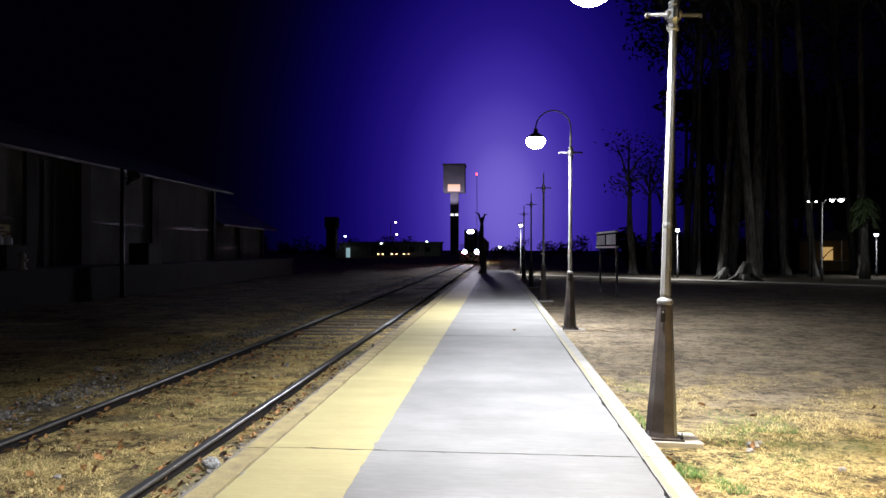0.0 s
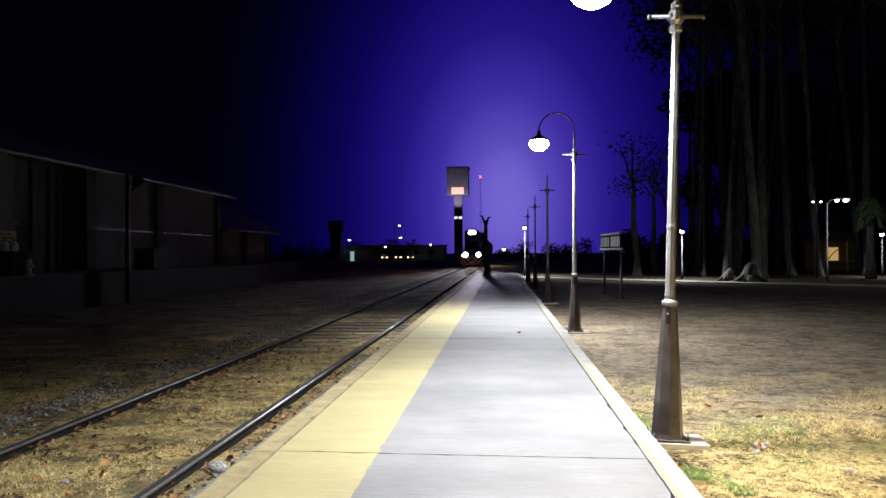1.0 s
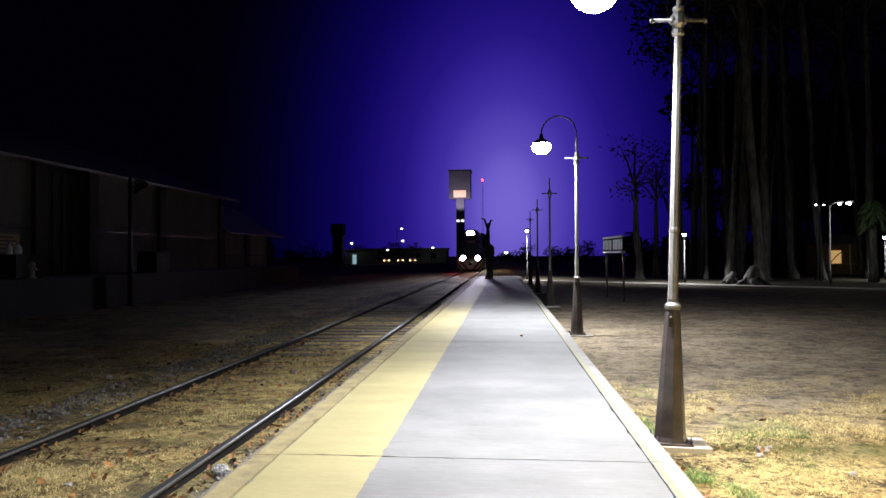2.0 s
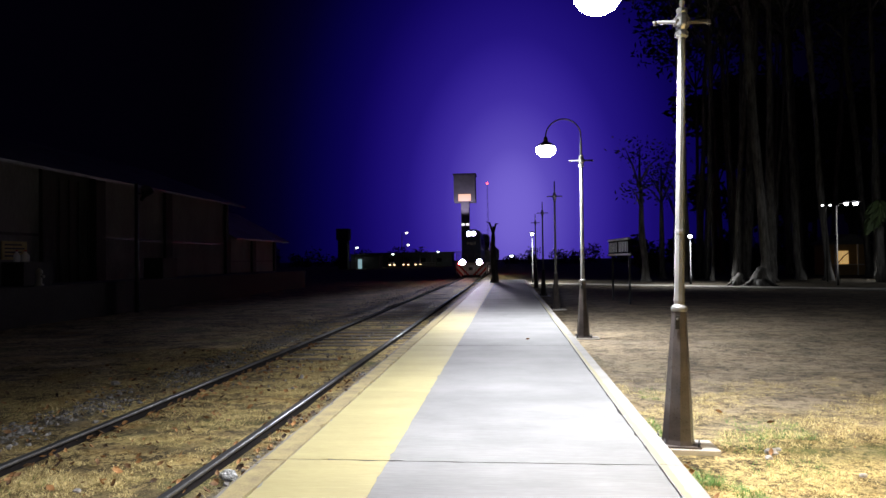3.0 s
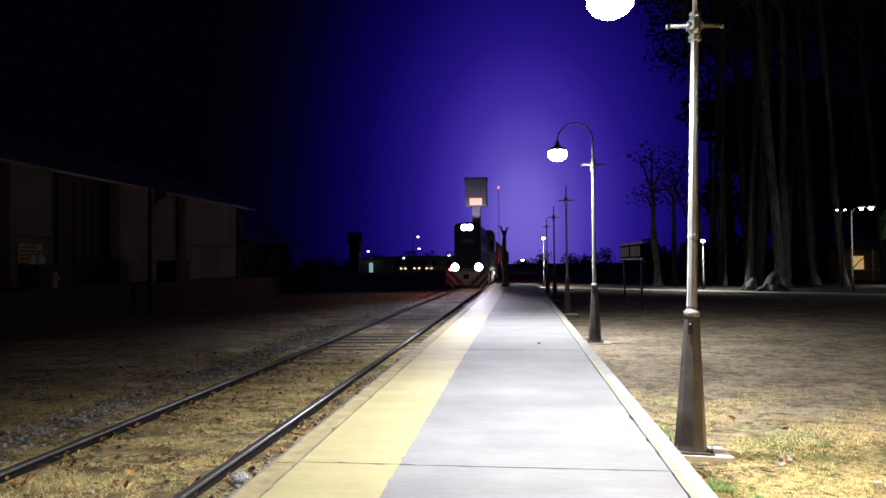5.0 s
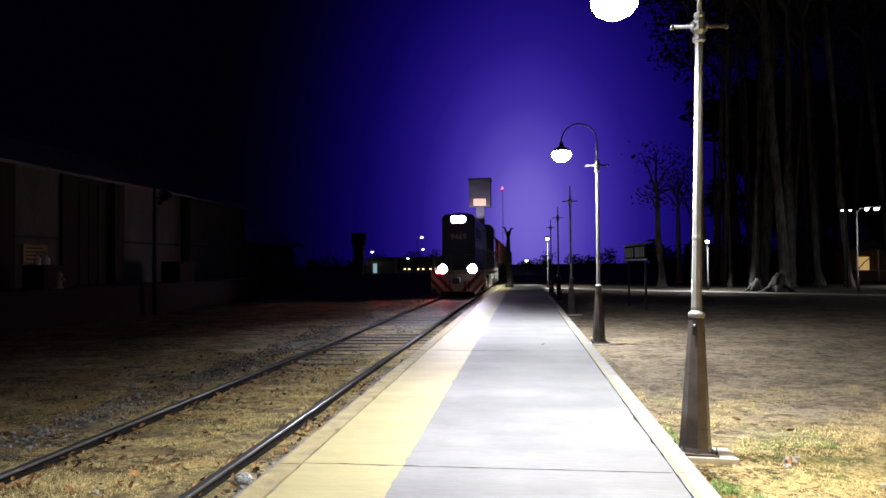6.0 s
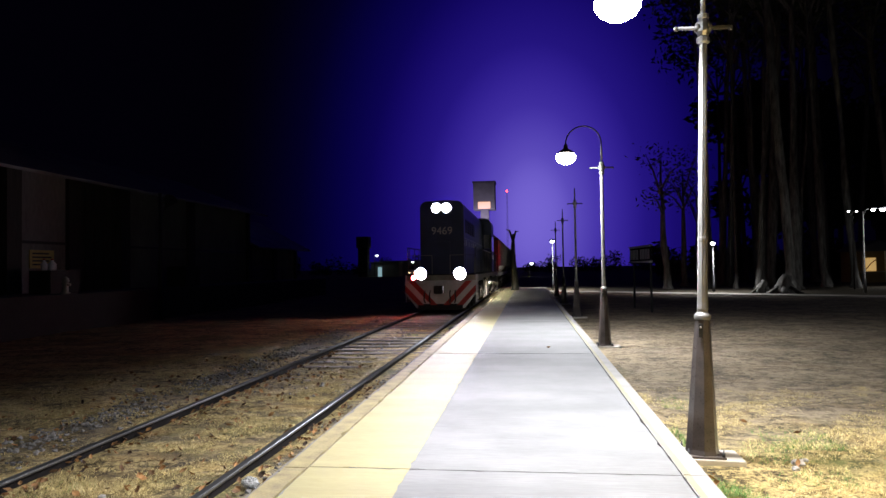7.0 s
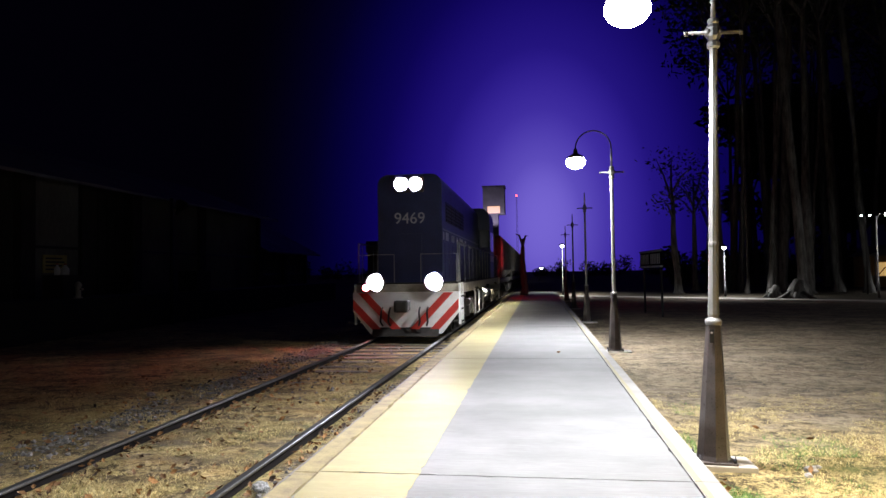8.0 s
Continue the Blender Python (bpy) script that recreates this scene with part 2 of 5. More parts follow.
M_CAST = material("cast_aluminium", (0.62, 0.62, 0.62), (0.38, 0.38, 0.38), 0.32, 0.85, 12, 60, 0.25, depth=0.004)
M_BLACKIRON = material("black_iron", (0.025, 0.025, 0.028), (0.012, 0.012, 0.014), 0.5, 0.3, 8, 60, 0.2)
M_LENS = glow("lit_led_lens", (0.93, 0.95, 1.0), 38.0)
M_PARKLENS = glow("lit_park_lamp", (0.93, 0.96, 1.0), 12.0)
M_HEAD = glow("lit_headlight", (0.84, 0.80, 1.0), 7500.0)
M_RED = glow("red_beacon", (1.0, 0.05, 0.05), 9.0)
M_REDDISC = glow("red_marker_light", (1.0, 0.04, 0.06), 1800.0)
M_STEPLIT = glow("step_light", (1.0, 0.93, 0.78), 4500.0)
M_WHITE = material("white_paint", (0.78, 0.78, 0.78), (0.62, 0.61, 0.60), 0.55, 0, 4, 40, 0.1)
M_SIGNRED = material("red_paint", (0.55, 0.045, 0.035), (0.36, 0.03, 0.025), 0.5, 0, 4, 40, 0.1)
M_BLUE = material("dark_blue_loco_paint", (0.035, 0.045, 0.14), (0.02, 0.026, 0.08), 0.38, 0, 1.5, 25, 0.08)
M_SILL = material("cream_sill_paint", (0.55, 0.50, 0.40), (0.30, 0.26, 0.2), 0.6, 0, 3, 30, 0.1)
M_UNDER = material("grimy_underframe", (0.05, 0.045, 0.04), (0.02, 0.018, 0.016), 0.75, 0.3, 5, 40, 0.3)
M_WHEEL = material("wheel_steel", (0.16, 0.14, 0.13), (0.06, 0.05, 0.045), 0.45, 0.8, 5, 40, 0.1)
M_RAILPAINT = material("grey_rail_paint", (0.30, 0.30, 0.32), (0.18, 0.18, 0.19), 0.5, 0.2, 6, 40, 0.1)
M_NUMBER = material("faded_white_lettering", (0.50, 0.50, 0.54), (0.36, 0.36, 0.40), 0.6, 0, 6, 40, 0.05)
M_BOARD = material("matt_black_board", (0.012, 0.012, 0.018), (0.006, 0.006, 0.01), 0.95, 0, 4, 30, 0.1, spec=0.1)
M_GLASS = material("dark_cab_glass", (0.02, 0.022, 0.026), (0.015, 0.016, 0.02), 0.06, 0, 2, 10, 0, spec=0.8)
M_HOPPER = material("grey_hopper_steel", (0.32, 0.33, 0.35), (0.18, 0.18, 0.19), 0.6, 0.2, 1.2, 20, 0.2)
M_BRICK = material("old_brickwork", (0.13, 0.10, 0.09), (0.06, 0.047, 0.042), 0.9, 0, 0.8, 12, 0.4)
M_TIN = material("corrugated_zinc", (0.26, 0.26, 0.27), (0.14, 0.13, 0.13), 0.6, 0.5, 0.6, 9, 0.2)
M_CONCFAR = material("stained_concrete", (0.34, 0.33, 0.32), (0.20, 0.19, 0.185), 0.9, 0, 0.3, 6, 0.3)
M_PATH = material("pale_path", (0.58, 0.55, 0.50), (0.42, 0.39, 0.34), 0.92, 0, 0.8, 20, 0.3)
M_BARK = material("pale_eucalyptus_bark", (0.21, 0.20, 0.185), (0.024, 0.021, 0.018), 0.9, 0, 2.4, 14, 0.6, stretch=(3, 3, 0.5), depth=0.04)
M_CROWN = material("dark_foliage", (0.055, 0.075, 0.03), (0.03, 0.04, 0.018), 0.75, 0, 0.8, 8, 0, island=0.7)
M_PALM = material("palm_frond", (0.07, 0.11, 0.035), (0.035, 0.055, 0.02), 0.7, 0, 2, 10, 0, island=0.5)


# ---- mesh helpers ----
def mesh_of(name, bm):
    me = bpy.data.meshes.new(name)
    bmesh.ops.recalc_face_normals(bm, faces=bm.faces)
    bm.to_mesh(me)
    bm.free()
    return me


def part(name, bm, mat, parent, label=""):
    me = mesh_of(name, bm)
    for m in mat if isinstance(mat, (list, tuple)) else (mat,):
        me.materials.append(m)
    ob = new(name, me)
    ob.parent = parent
    return tagged(ob, label)


def thing(name, m, label, category, group="", kind=""):
    ob = new(name)
    ob.empty_display_size = 0.2
    ob.matrix_basis = m
    return tagged(ob, label, category, group, kind)


def box(bm, x0, x1, y0, y1, z0, z1, bevel=0.0):
    v = [bm.verts.new((x, y, z)) for z in (z0, z1) for y in (y0, y1) for x in (x0, x1)]
    f = [bm.faces.new([v[i] for i in q]) for q in ((0, 2, 3, 1), (4, 5, 7, 6), (0, 1, 5, 4), (1, 3, 7, 5), (3, 2, 6, 7), (2, 0, 4, 6))]
    if bevel:
        bmesh.ops.bevel(bm, geom=list({e for g in f for e in g.edges}), offset=bevel, segments=2, affect="EDGES", profile=0.6)
    return bm


def ring(bm, c, u, w, r, n, r2=None):
    r2 = r2 or r
    return [bm.verts.new(c + u * (r * math.cos(2 * math.pi * i / n)) + w * (r2 * math.sin(2 * math.pi * i / n))) for i in range(n)]


def tube(bm, pts, radii, n=10, smooth=True):
    pts = [Vector(p) for p in pts]
    radii = radii if isinstance(radii, (list, tuple)) else [radii] * len(pts)
    rows = []
    u = None
    for i, p in enumerate(pts):
        d = (pts[min(i + 1, len(pts) - 1)] - pts[max(i - 1, 0)]).normalized()
        if u is None:
            u = d.orthogonal().normalized()
        u = (u - d * u.dot(d)).normalized()
        rows.append(ring(bm, p, u, d.cross(u), radii[i], n))
    for a, b in zip(rows, rows[1:]):
        for i in range(n):
            f = bm.faces.new((a[i], a[(i + 1) % n], b[(i + 1) % n], b[i]))
            f.smooth = smooth
    bm.faces.new(rows[0])
    bm.faces.new(rows[-1])
    return bm


def lathe(bm, profile, n=20, centre=(0, 0, 0), smooth=True, turn=0.0):
    rows = []
    for r, z in profile:
        rows.append([bm.verts.new((centre[0] + r * math.cos(turn + 2 * math.pi * i / n), centre[1] + r * math.sin(turn + 2 * math.pi * i / n), centre[2] + z)) for i in range(n)])
    for a, b in zip(rows, rows[1:]):
        for i in range(n):
            f = bm.faces.new((a[i], a[(i + 1) % n], b[(i + 1) % n], b[i]))
            f.smooth = smooth
    bm.faces.new(rows[0])
    bm.faces.new(rows[-1])
    return bm


def extrude(bm, outline, axis, a, b):
    """A prism: the outline's pairs run along the two other axes, in order."""
    def at(p, s):
        q = list(p)
        q.insert(axis, s)
        return q
    lo, hi = [bm.verts.new(at(p, a)) for p in outline], [bm.verts.new(at(p, b)) for p in outline]
    bm.faces.new(lo)
    bm.faces.new(hi)
    for i in range(len(outline)):
        j = (i + 1) % len(outline)
        bm.faces.new((lo[i], lo[j], hi[j], hi[i]))
    return bm


def B():
    return bmesh.new()


def sheet_mesh(name, verts, faces, mat):
    me = bpy.data.meshes.new(name)
    me.from_pydata(verts, [], faces)
    me.materials.append(mat)
    return me


# ---- ground ----
def spread(a, b, step, far):
    mid = list(np.arange(a, b + 1e-6, step))
    out, s = [], step
    while (mid[-1] + sum(out) if not out else out[-1]) < far:
        s *= 1.35
        out.append((out[-1] if out else mid[-1]) + s)
    back, s = [], step
    while (back[-1] if back else mid[0]) > -far:
        s *= 1.35
        back.append((back[-1] if back else mid[0]) - s)
    return back[::-1] + mid + out


def ground_height(x, y):
    h = 0.045 * (noise.noise((x * 0.35, y * 0.35, 2.0))) + 0.02 * noise.noise((x * 1.7, y * 1.7, 5.0))
    if DECK_L - 0.3 < x < DECK_R + 0.2:
        return -0.02
    near = min(abs(x - TRACK_X) / 1.5, 1.0)
    return h * (0.35 + 0.65 * near) - 0.012 * (1 - near)


def ground():
    xs, ys = spread(-9, 8, 0.16, 2500), spread(2.4, 17, 0.16, 2500)
    verts, faces = [], []
    for y in ys:
        for x in xs:
            flat = max(0.0, 1 - max(0.0, math.hypot(x, y - 8) - 30) / 40)
            verts.append((x, y, ground_height(x, y) * flat))
    n = len(xs)
    for j in range(len(ys) - 1):
        for i in range(n - 1):
            a = j * n + i
            faces.append((a, a + 1, a + n + 1, a + n))
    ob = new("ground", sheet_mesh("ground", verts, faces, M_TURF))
    for p in ob.data.polygons:
        p.use_smooth = True
    tagged(ob, "dry yellowed turf with bare and greenish patches", "ground", kind="structure")


ground()


def blades(name, label, areas, mat, tall, seed, flat=(0.8, 2.8), gate=(-0.12, 0.22)):
    rng = np.random.default_rng(seed)
    verts, faces = [], []
    for x0, x1, y0, y1, count in areas:
        for _ in range(count):
            x, y = rng.uniform(x0, x1), y0 + (y1 - y0) * rng.random() ** 1.5
            if noise.noise((x * 1.1, y * 1.1, 9.0)) + 0.8 * noise.noise((x * 5.0, y * 6.0, 3.0)) < rng.uniform(*gate):
                continue
            z, a, h = ground_height(x, y) - 0.004, rng.uniform(0, 6.283), tall * rng.uniform(0.4, 1.3)
            lean, w = rng.uniform(*flat) * h, rng.uniform(0.0018, 0.0042)
            dx, dy = math.cos(a), math.sin(a)
            k = len(verts)
            verts += [(x - dy * w, y + dx * w, z), (x + dy * w, y - dx * w, z), (x + dx * lean, y + dy * lean, z + h)]
            faces.append((k, k + 1, k + 2))
    ob = new(name, sheet_mesh(name, verts, faces, mat))
    tagged(ob, label, "grass", kind="stuff")


blades("dry_grass", "short dry straw-coloured grass blades over the turf", ((1.25, 6.5, 3.2, 10, 190000), (-4.15, -2.55, 3.0, 14, 150000), (-8.5, -4.3, 3.5, 13, 150000), (-2.4, -1.85, 3.0, 12, 1500)), M_BLADE, 0.019, 3)
blades("straw_tussocks", "upright pale straw tussocks scattered in the turf", ((1.3, 6.5, 3.4, 10, 90000), (-4.1, -2.6, 3.2, 13, 60000), (-8.5, -4.4, 3.8, 12, 60000)), M_TUSSOCK, 0.036, 12, (0.4, 1.3), (0.42, 0.6))
blades("trodden_grass", "thin greyish grass blades on the lawn", ((1.5, 9, 9, 19, 40000),), M_GREYTURF, 0.022, 6)
blades("green_grass", "small green tufts of living grass in the turf", ((1.35, 1.75, 5.2, 5.75, 900), (1.9, 2.6, 5.6, 6.0, 300), (2.2, 2.9, 6.6, 7.4, 900), (1.6, 2.2, 8.4, 9.4, 500), (1.9, 2.4, 6.2, 6.8, 400), (-3.3, -2.9, 17.0, 17.6, 260), (-4.05, -3.5, 4.2, 5.2, 160), (-6.6, -5.2, 5.0, 8.0, 800)), M_GREEN, 0.035, 4, (0.6, 2.2), (-0.6, 0.35))
blades("green_tuft", "bright green grass tufts beside the back kerb", ((1.36, 1.58, 5.3, 5.62, 420), (1.62, 1.84, 5.0, 5.2, 160), (1.42, 1.5, 6.6, 7.4, 200)), M_GREEN, 0.05, 14, (0.4, 1.4), (-3.0, -2.0))


# ---- track ----
def railway():
    track = thing("railway_track", pose(TRACK_X, 0, 0), "pair of old dark steel rails half buried in dry grass", "railway track", kind="structure")
    prof = [(-0.065, -0.06), (0.065, -0.06), (0.065, -0.048), (0.012, -0.03), (0.012, 0.055), (0.035, 0.066), (0.035, 0.096), (-0.035, 0.096), (-0.035, 0.066), (-0.012, 0.055), (-0.012, -0.03), (-0.065, -0.048)]
    for s in (-1, 1):
        bm = extrude(B(), [(x + s * HALF_GAUGE, z) for x, z in prof], 1, -12, 420)
        rail = part("rail", bm, M_RAIL, track)
        # flat top with rounded corners
        half, r = 0.0365, 0.014
        turns = [math.pi / 2 * k / 6 for k in range(7)]
        crown = [(-half + r - r * math.cos(q), RAIL_Z + 0.001 - r + r * math.sin(q)) for q in turns]
        crown += [(-x, z) for x, z in crown[::-1]]
        bm = extrude(B(), [(s * HALF_GAUGE + x, z) for x, z in [(-half, 0.076)] + crown + [(half, 0.076)]], 1, -12, 420)
        for f in bm.faces:
            f.smooth = len(f.verts) == 4 and f.calc_center_median().z > 0.08
        part("rail_head", bm, M_RAILTOP, rail, "worn bright rail head with rounded corners")
    rng = random.Random(5)
    me = [mesh_of("sleeper", box(B(), -1.32, 1.32, -0.12, 0.12, -0.12, 0.0, 0.015))]
    me[0].materials.append(M_SLEEPER)
    for i in range(150):
        y = -3 + i * 0.62
        ob = new("sleeper", me[0])
        ob.parent = track
        ob.matrix_basis = pose(rng.uniform(-0.05, 0.05), y, -0.035 + 0.034 * min(1, max(0, (y - 8) / 6)) + rng.uniform(-0.006, 0.006), 0, rng.uniform(-0.4, 0.4), rng.uniform(-1.2, 1.2))
    return track


railway()


def stones(name, label, category, areas, mat, seed, size):
    rng = np.random.default_rng(seed)
    verts, faces = [], []
    base = [(1, 0, 0), (-1, 0, 0), (0, 1, 0), (0, -1, 0), (0, 0, 1), (0, 0, -1)]
    tri = [(0, 2, 4), (2, 1, 4), (1, 3, 4), (3, 0, 4), (2, 0, 5), (1, 2, 5), (3, 1, 5), (0, 3, 5)]
    for x0, x1, y0, y1, count in areas:
        for _ in range(count):
            y = y0 + (y1 - y0) * rng.random()
            x = rng.normal((x0 + x1) / 2, (x1 - x0) / 3.2)
            if noise.noise((x * 1.3, y * 0.8, 4.0)) < rng.uniform(-0.45, 0.3):
                continue
            r = size * (0.35 + 1.5 * rng.random() ** 2)
            z = ground_height(x, y) + r * 0.2
            rot = Euler(rng.uniform(0, 6.28, 3)).to_matrix()
            k = len(verts)
            for b in base:
                v = rot @ Vector([c * r * rng.uniform(0.6, 1.2) for c in b])
                verts.append((x + v.x, y + v.y, z + v.z * 0.75))
            faces += [tuple(k + i for i in t) for t in tri]
    ob = new(name, sheet_mesh(name, verts, faces, mat))
    tagged(ob, label, category, kind="stuff")


stones("ballast", "grey crushed ballast scattered along the track", "gravel", ((-5.45, -4.75, 5.5, 20, 4600), (-2.32, -1.9, 3, 20, 900), (-4.0, -2.7, 9, 28, 900), (-6.4, -4.6, 16, 45, 1800), (-2.3, -1.85, 20, 45, 500)), M_STONE, 8, 0.024)


def leaves():
    rng = np.random.default_rng(11)
    verts, faces = [], []
    spots = [(-2.32, 0.06, 3.4, 10, 130), (-2.62, 0.05, 3.6, 10, 35), (-4.08, 0.07, 4, 14, 190), (-3.4, 0.45, 3.5, 12, 190), (-5.4, 0.9, 4.5, 13, 260), (1.32, 0.07, 4.6, 6, 34), (3.2, 0.8, 4.5, 8, 10)]
    for cx, sd, y0, y1, count in spots:
        for _ in range(count):
            x, y = rng.normal(cx, sd), rng.uniform(y0, y1)
            s = rng.uniform(0.014, 0.040)
            rot = Euler((rng.uniform(-0.9, 0.9), rng.uniform(-0.9, 0.9), rng.uniform(0, 6.28))).to_matrix()
            k = len(verts)
            for u, v, w in ((0, -1.2, 0.25), (-0.55, -0.5, 0.2), (-0.75, 0.2, 0.35), (0, 1.2, 0.3), (0.75, 0.2, 0.35), (0.55, -0.5, 0.2), (0, 0, -0.1)):
                q = rot @ Vector((u * s, v * s, w * s))
                verts.append((x + q.x, y + q.y, ground_height(x, y) + 0.035 + q.z))
            faces += [(k + i, k + (i + 1) % 6, k + 6) for i in range(6)]
    ob = new("fallen_leaves", sheet_mesh("fallen_leaves", verts, faces, M_LEAF))
    tagged(ob, "curled brown fallen leaves lying along the rails", "leaves", kind="stuff")


leaves()


def rubble():
    for k, (x, y, r) in enumerate(((2.28, 6.2, 0.055), (2.20, 6.05, 0.035), (2.37, 6.3, 0.03), (-5.75, 9.3, 0.06), (-3.35, 4.9, 0.03), (2.75, 5.6, 0.03))):
        bm = B()
        bmesh.ops.create_icosphere(bm, subdivisions=2, radius=r)
        for v in bm.verts:
            v.co *= 1 + 0.5 * noise.noise(v.co * 30 + Vector((k * 5, 0, 0)))
            v.co.z *= 0.6
        me = mesh_of("stone", bm)
        me.materials.append(M_RUBBLE)
        ob = new("stone", me)
        ob.matrix_basis = pose(x, y, ground_height(x, y) + r * 0.35, 0, 0, k * 40)
        tagged(ob, "small pale broken stone lying in dry grass", "stone", "stones in the grass")


rubble()


def plastic_litter():
    bm = B()
    bmesh.ops.create_icosphere(bm, subdivisions=4, radius=0.055)
    for v in bm.verts:
        k = 1 + 0.30 * noise.noise(v.co * 20) + 0.28 * abs(noise.noise(v.co * 46)) + 0.10 * noise.noise(v.co * 95)
        v.co = Vector((v.co.x * k * 1.15, v.co.y * k * 0.9, max(-0.045, v.co.z * k * 0.8)))
    ob = new("plastic_bag", mesh_of("plastic_bag", bm))
    ob.data.materials.append(M_PLASTIC)
    ob.matrix_basis = pose(-2.27, 5.20, 0.05, 0, 0, 20)
    tagged(ob, "crumpled clear plastic bag lying beside the rail", "litter")


plastic_litter()


# ---- platform ----
def worn_slab(x0, x1, y0, y1, z0, z1, seed, chip=0.004):
    """A slab with ragged, chipped edges."""
    rng = random.Random(seed)
    corners = ((x0, y0), (x1, y0), (x1, y1), (x0, y1))
    out = []
    for (ax, ay), (bx, by) in zip(corners, corners[1:] + corners[:1]):
        length = math.hypot(bx - ax, by - ay)
        steps = max(2, int(length / 0.07))
        nx, ny = -(by - ay) / length, (bx - ax) / length
        for k in range(steps):
            t = k / steps
            d = 0.0 if k == 0 else max(0.0, 0.25 * chip + chip * 0.5 * noise.noise((seed * 3.1, k * 0.35, 1.0)) + (chip * rng.uniform(0.4, 1.5) if rng.random() < 0.07 else 0) + rng.uniform(-0.15, 0.15) * chip)
            out.append((ax + (bx - ax) * t + nx * d, ay + (by - ay) * t + ny * d))
    return extrude(B(), out, 2, z0, z1)


def platform():
    deck = thing("platform", pose(0, 0, 0), "low concrete station platform with a yellow safety band", "platform", kind="structure")
    part("platform_core", box(B(), DECK_L + 0.03, DECK_R - 0.03, DECK_NEAR, DECK_FAR, -0.3, DECK_Z - 0.05), M_JOINT, deck)
    joints = [DECK_NEAR + 6.3 * i for i in range(9)] + [DECK_FAR]
    g = 0.003
    for k, (a, b) in enumerate(zip(joints, joints[1:])):
        part("deck_slab", worn_slab(-1.594, 0.975 - g, a + g + 0.002, b - g - 0.002, DECK_Z - 0.10, DECK_Z, k + 1, 0.013), M_CONC, deck)
        part("yellow_band", worn_slab(-1.588, -0.865, a + g + 0.003, b - g - 0.003, DECK_Z - 0.01, DECK_Z + 0.003, k + 1, 0.013), M_YELLOW, deck, "worn yellow safety paint")
        part("edge_kerb", worn_slab(DECK_L, -1.608, a + 0.004, b - 0.004, DECK_Z - 0.16, DECK_Z - 0.004, k + 31, 0.022), M_EDGE, deck, "chipped platform edge with faded yellow paint")
        part("nosing", worn_slab(DECK_L - 0.055, DECK_L - 0.002, a + 0.003, b - 0.003, DECK_Z - 0.30, DECK_Z - 0.035, k + 121, 0.012), M_NOSE, deck, "grey weathered concrete nosing")
        part("back_kerb", worn_slab(0.975 + g, DECK_R, a + 0.003, b - 0.003, DECK_Z - 0.16, DECK_Z + 0.002, k + 61, 0.004), M_KERB, deck)
        part("yellow_line", worn_slab(0.986, 1.032, a + 0.01, b - 0.01, DECK_Z - 0.01, DECK_Z + 0.0045, k + 91, 0.008), M_LINE, deck, "narrow faded yellow line on the back kerb")
    for x, y, a in ((0.30, 11.7, 30),):
        me = mesh_of("dry_leaf", tube(B(), [(-0.035, 0, 0.009), (-0.014, 0.006, 0.003), (0.014, -0.005, 0.003), (0.038, 0, 0.012)], [0.002, 0.014, 0.012, 0.002], 5))
        me.materials.append(M_LEAF)
        ob = new("dry_leaf", me)
        ob.matrix_basis = pose(x, y, DECK_Z + 0.016, 0, 0, a)
        tagged(ob, "single curled brown leaf on the platform", "leaf")


platform()


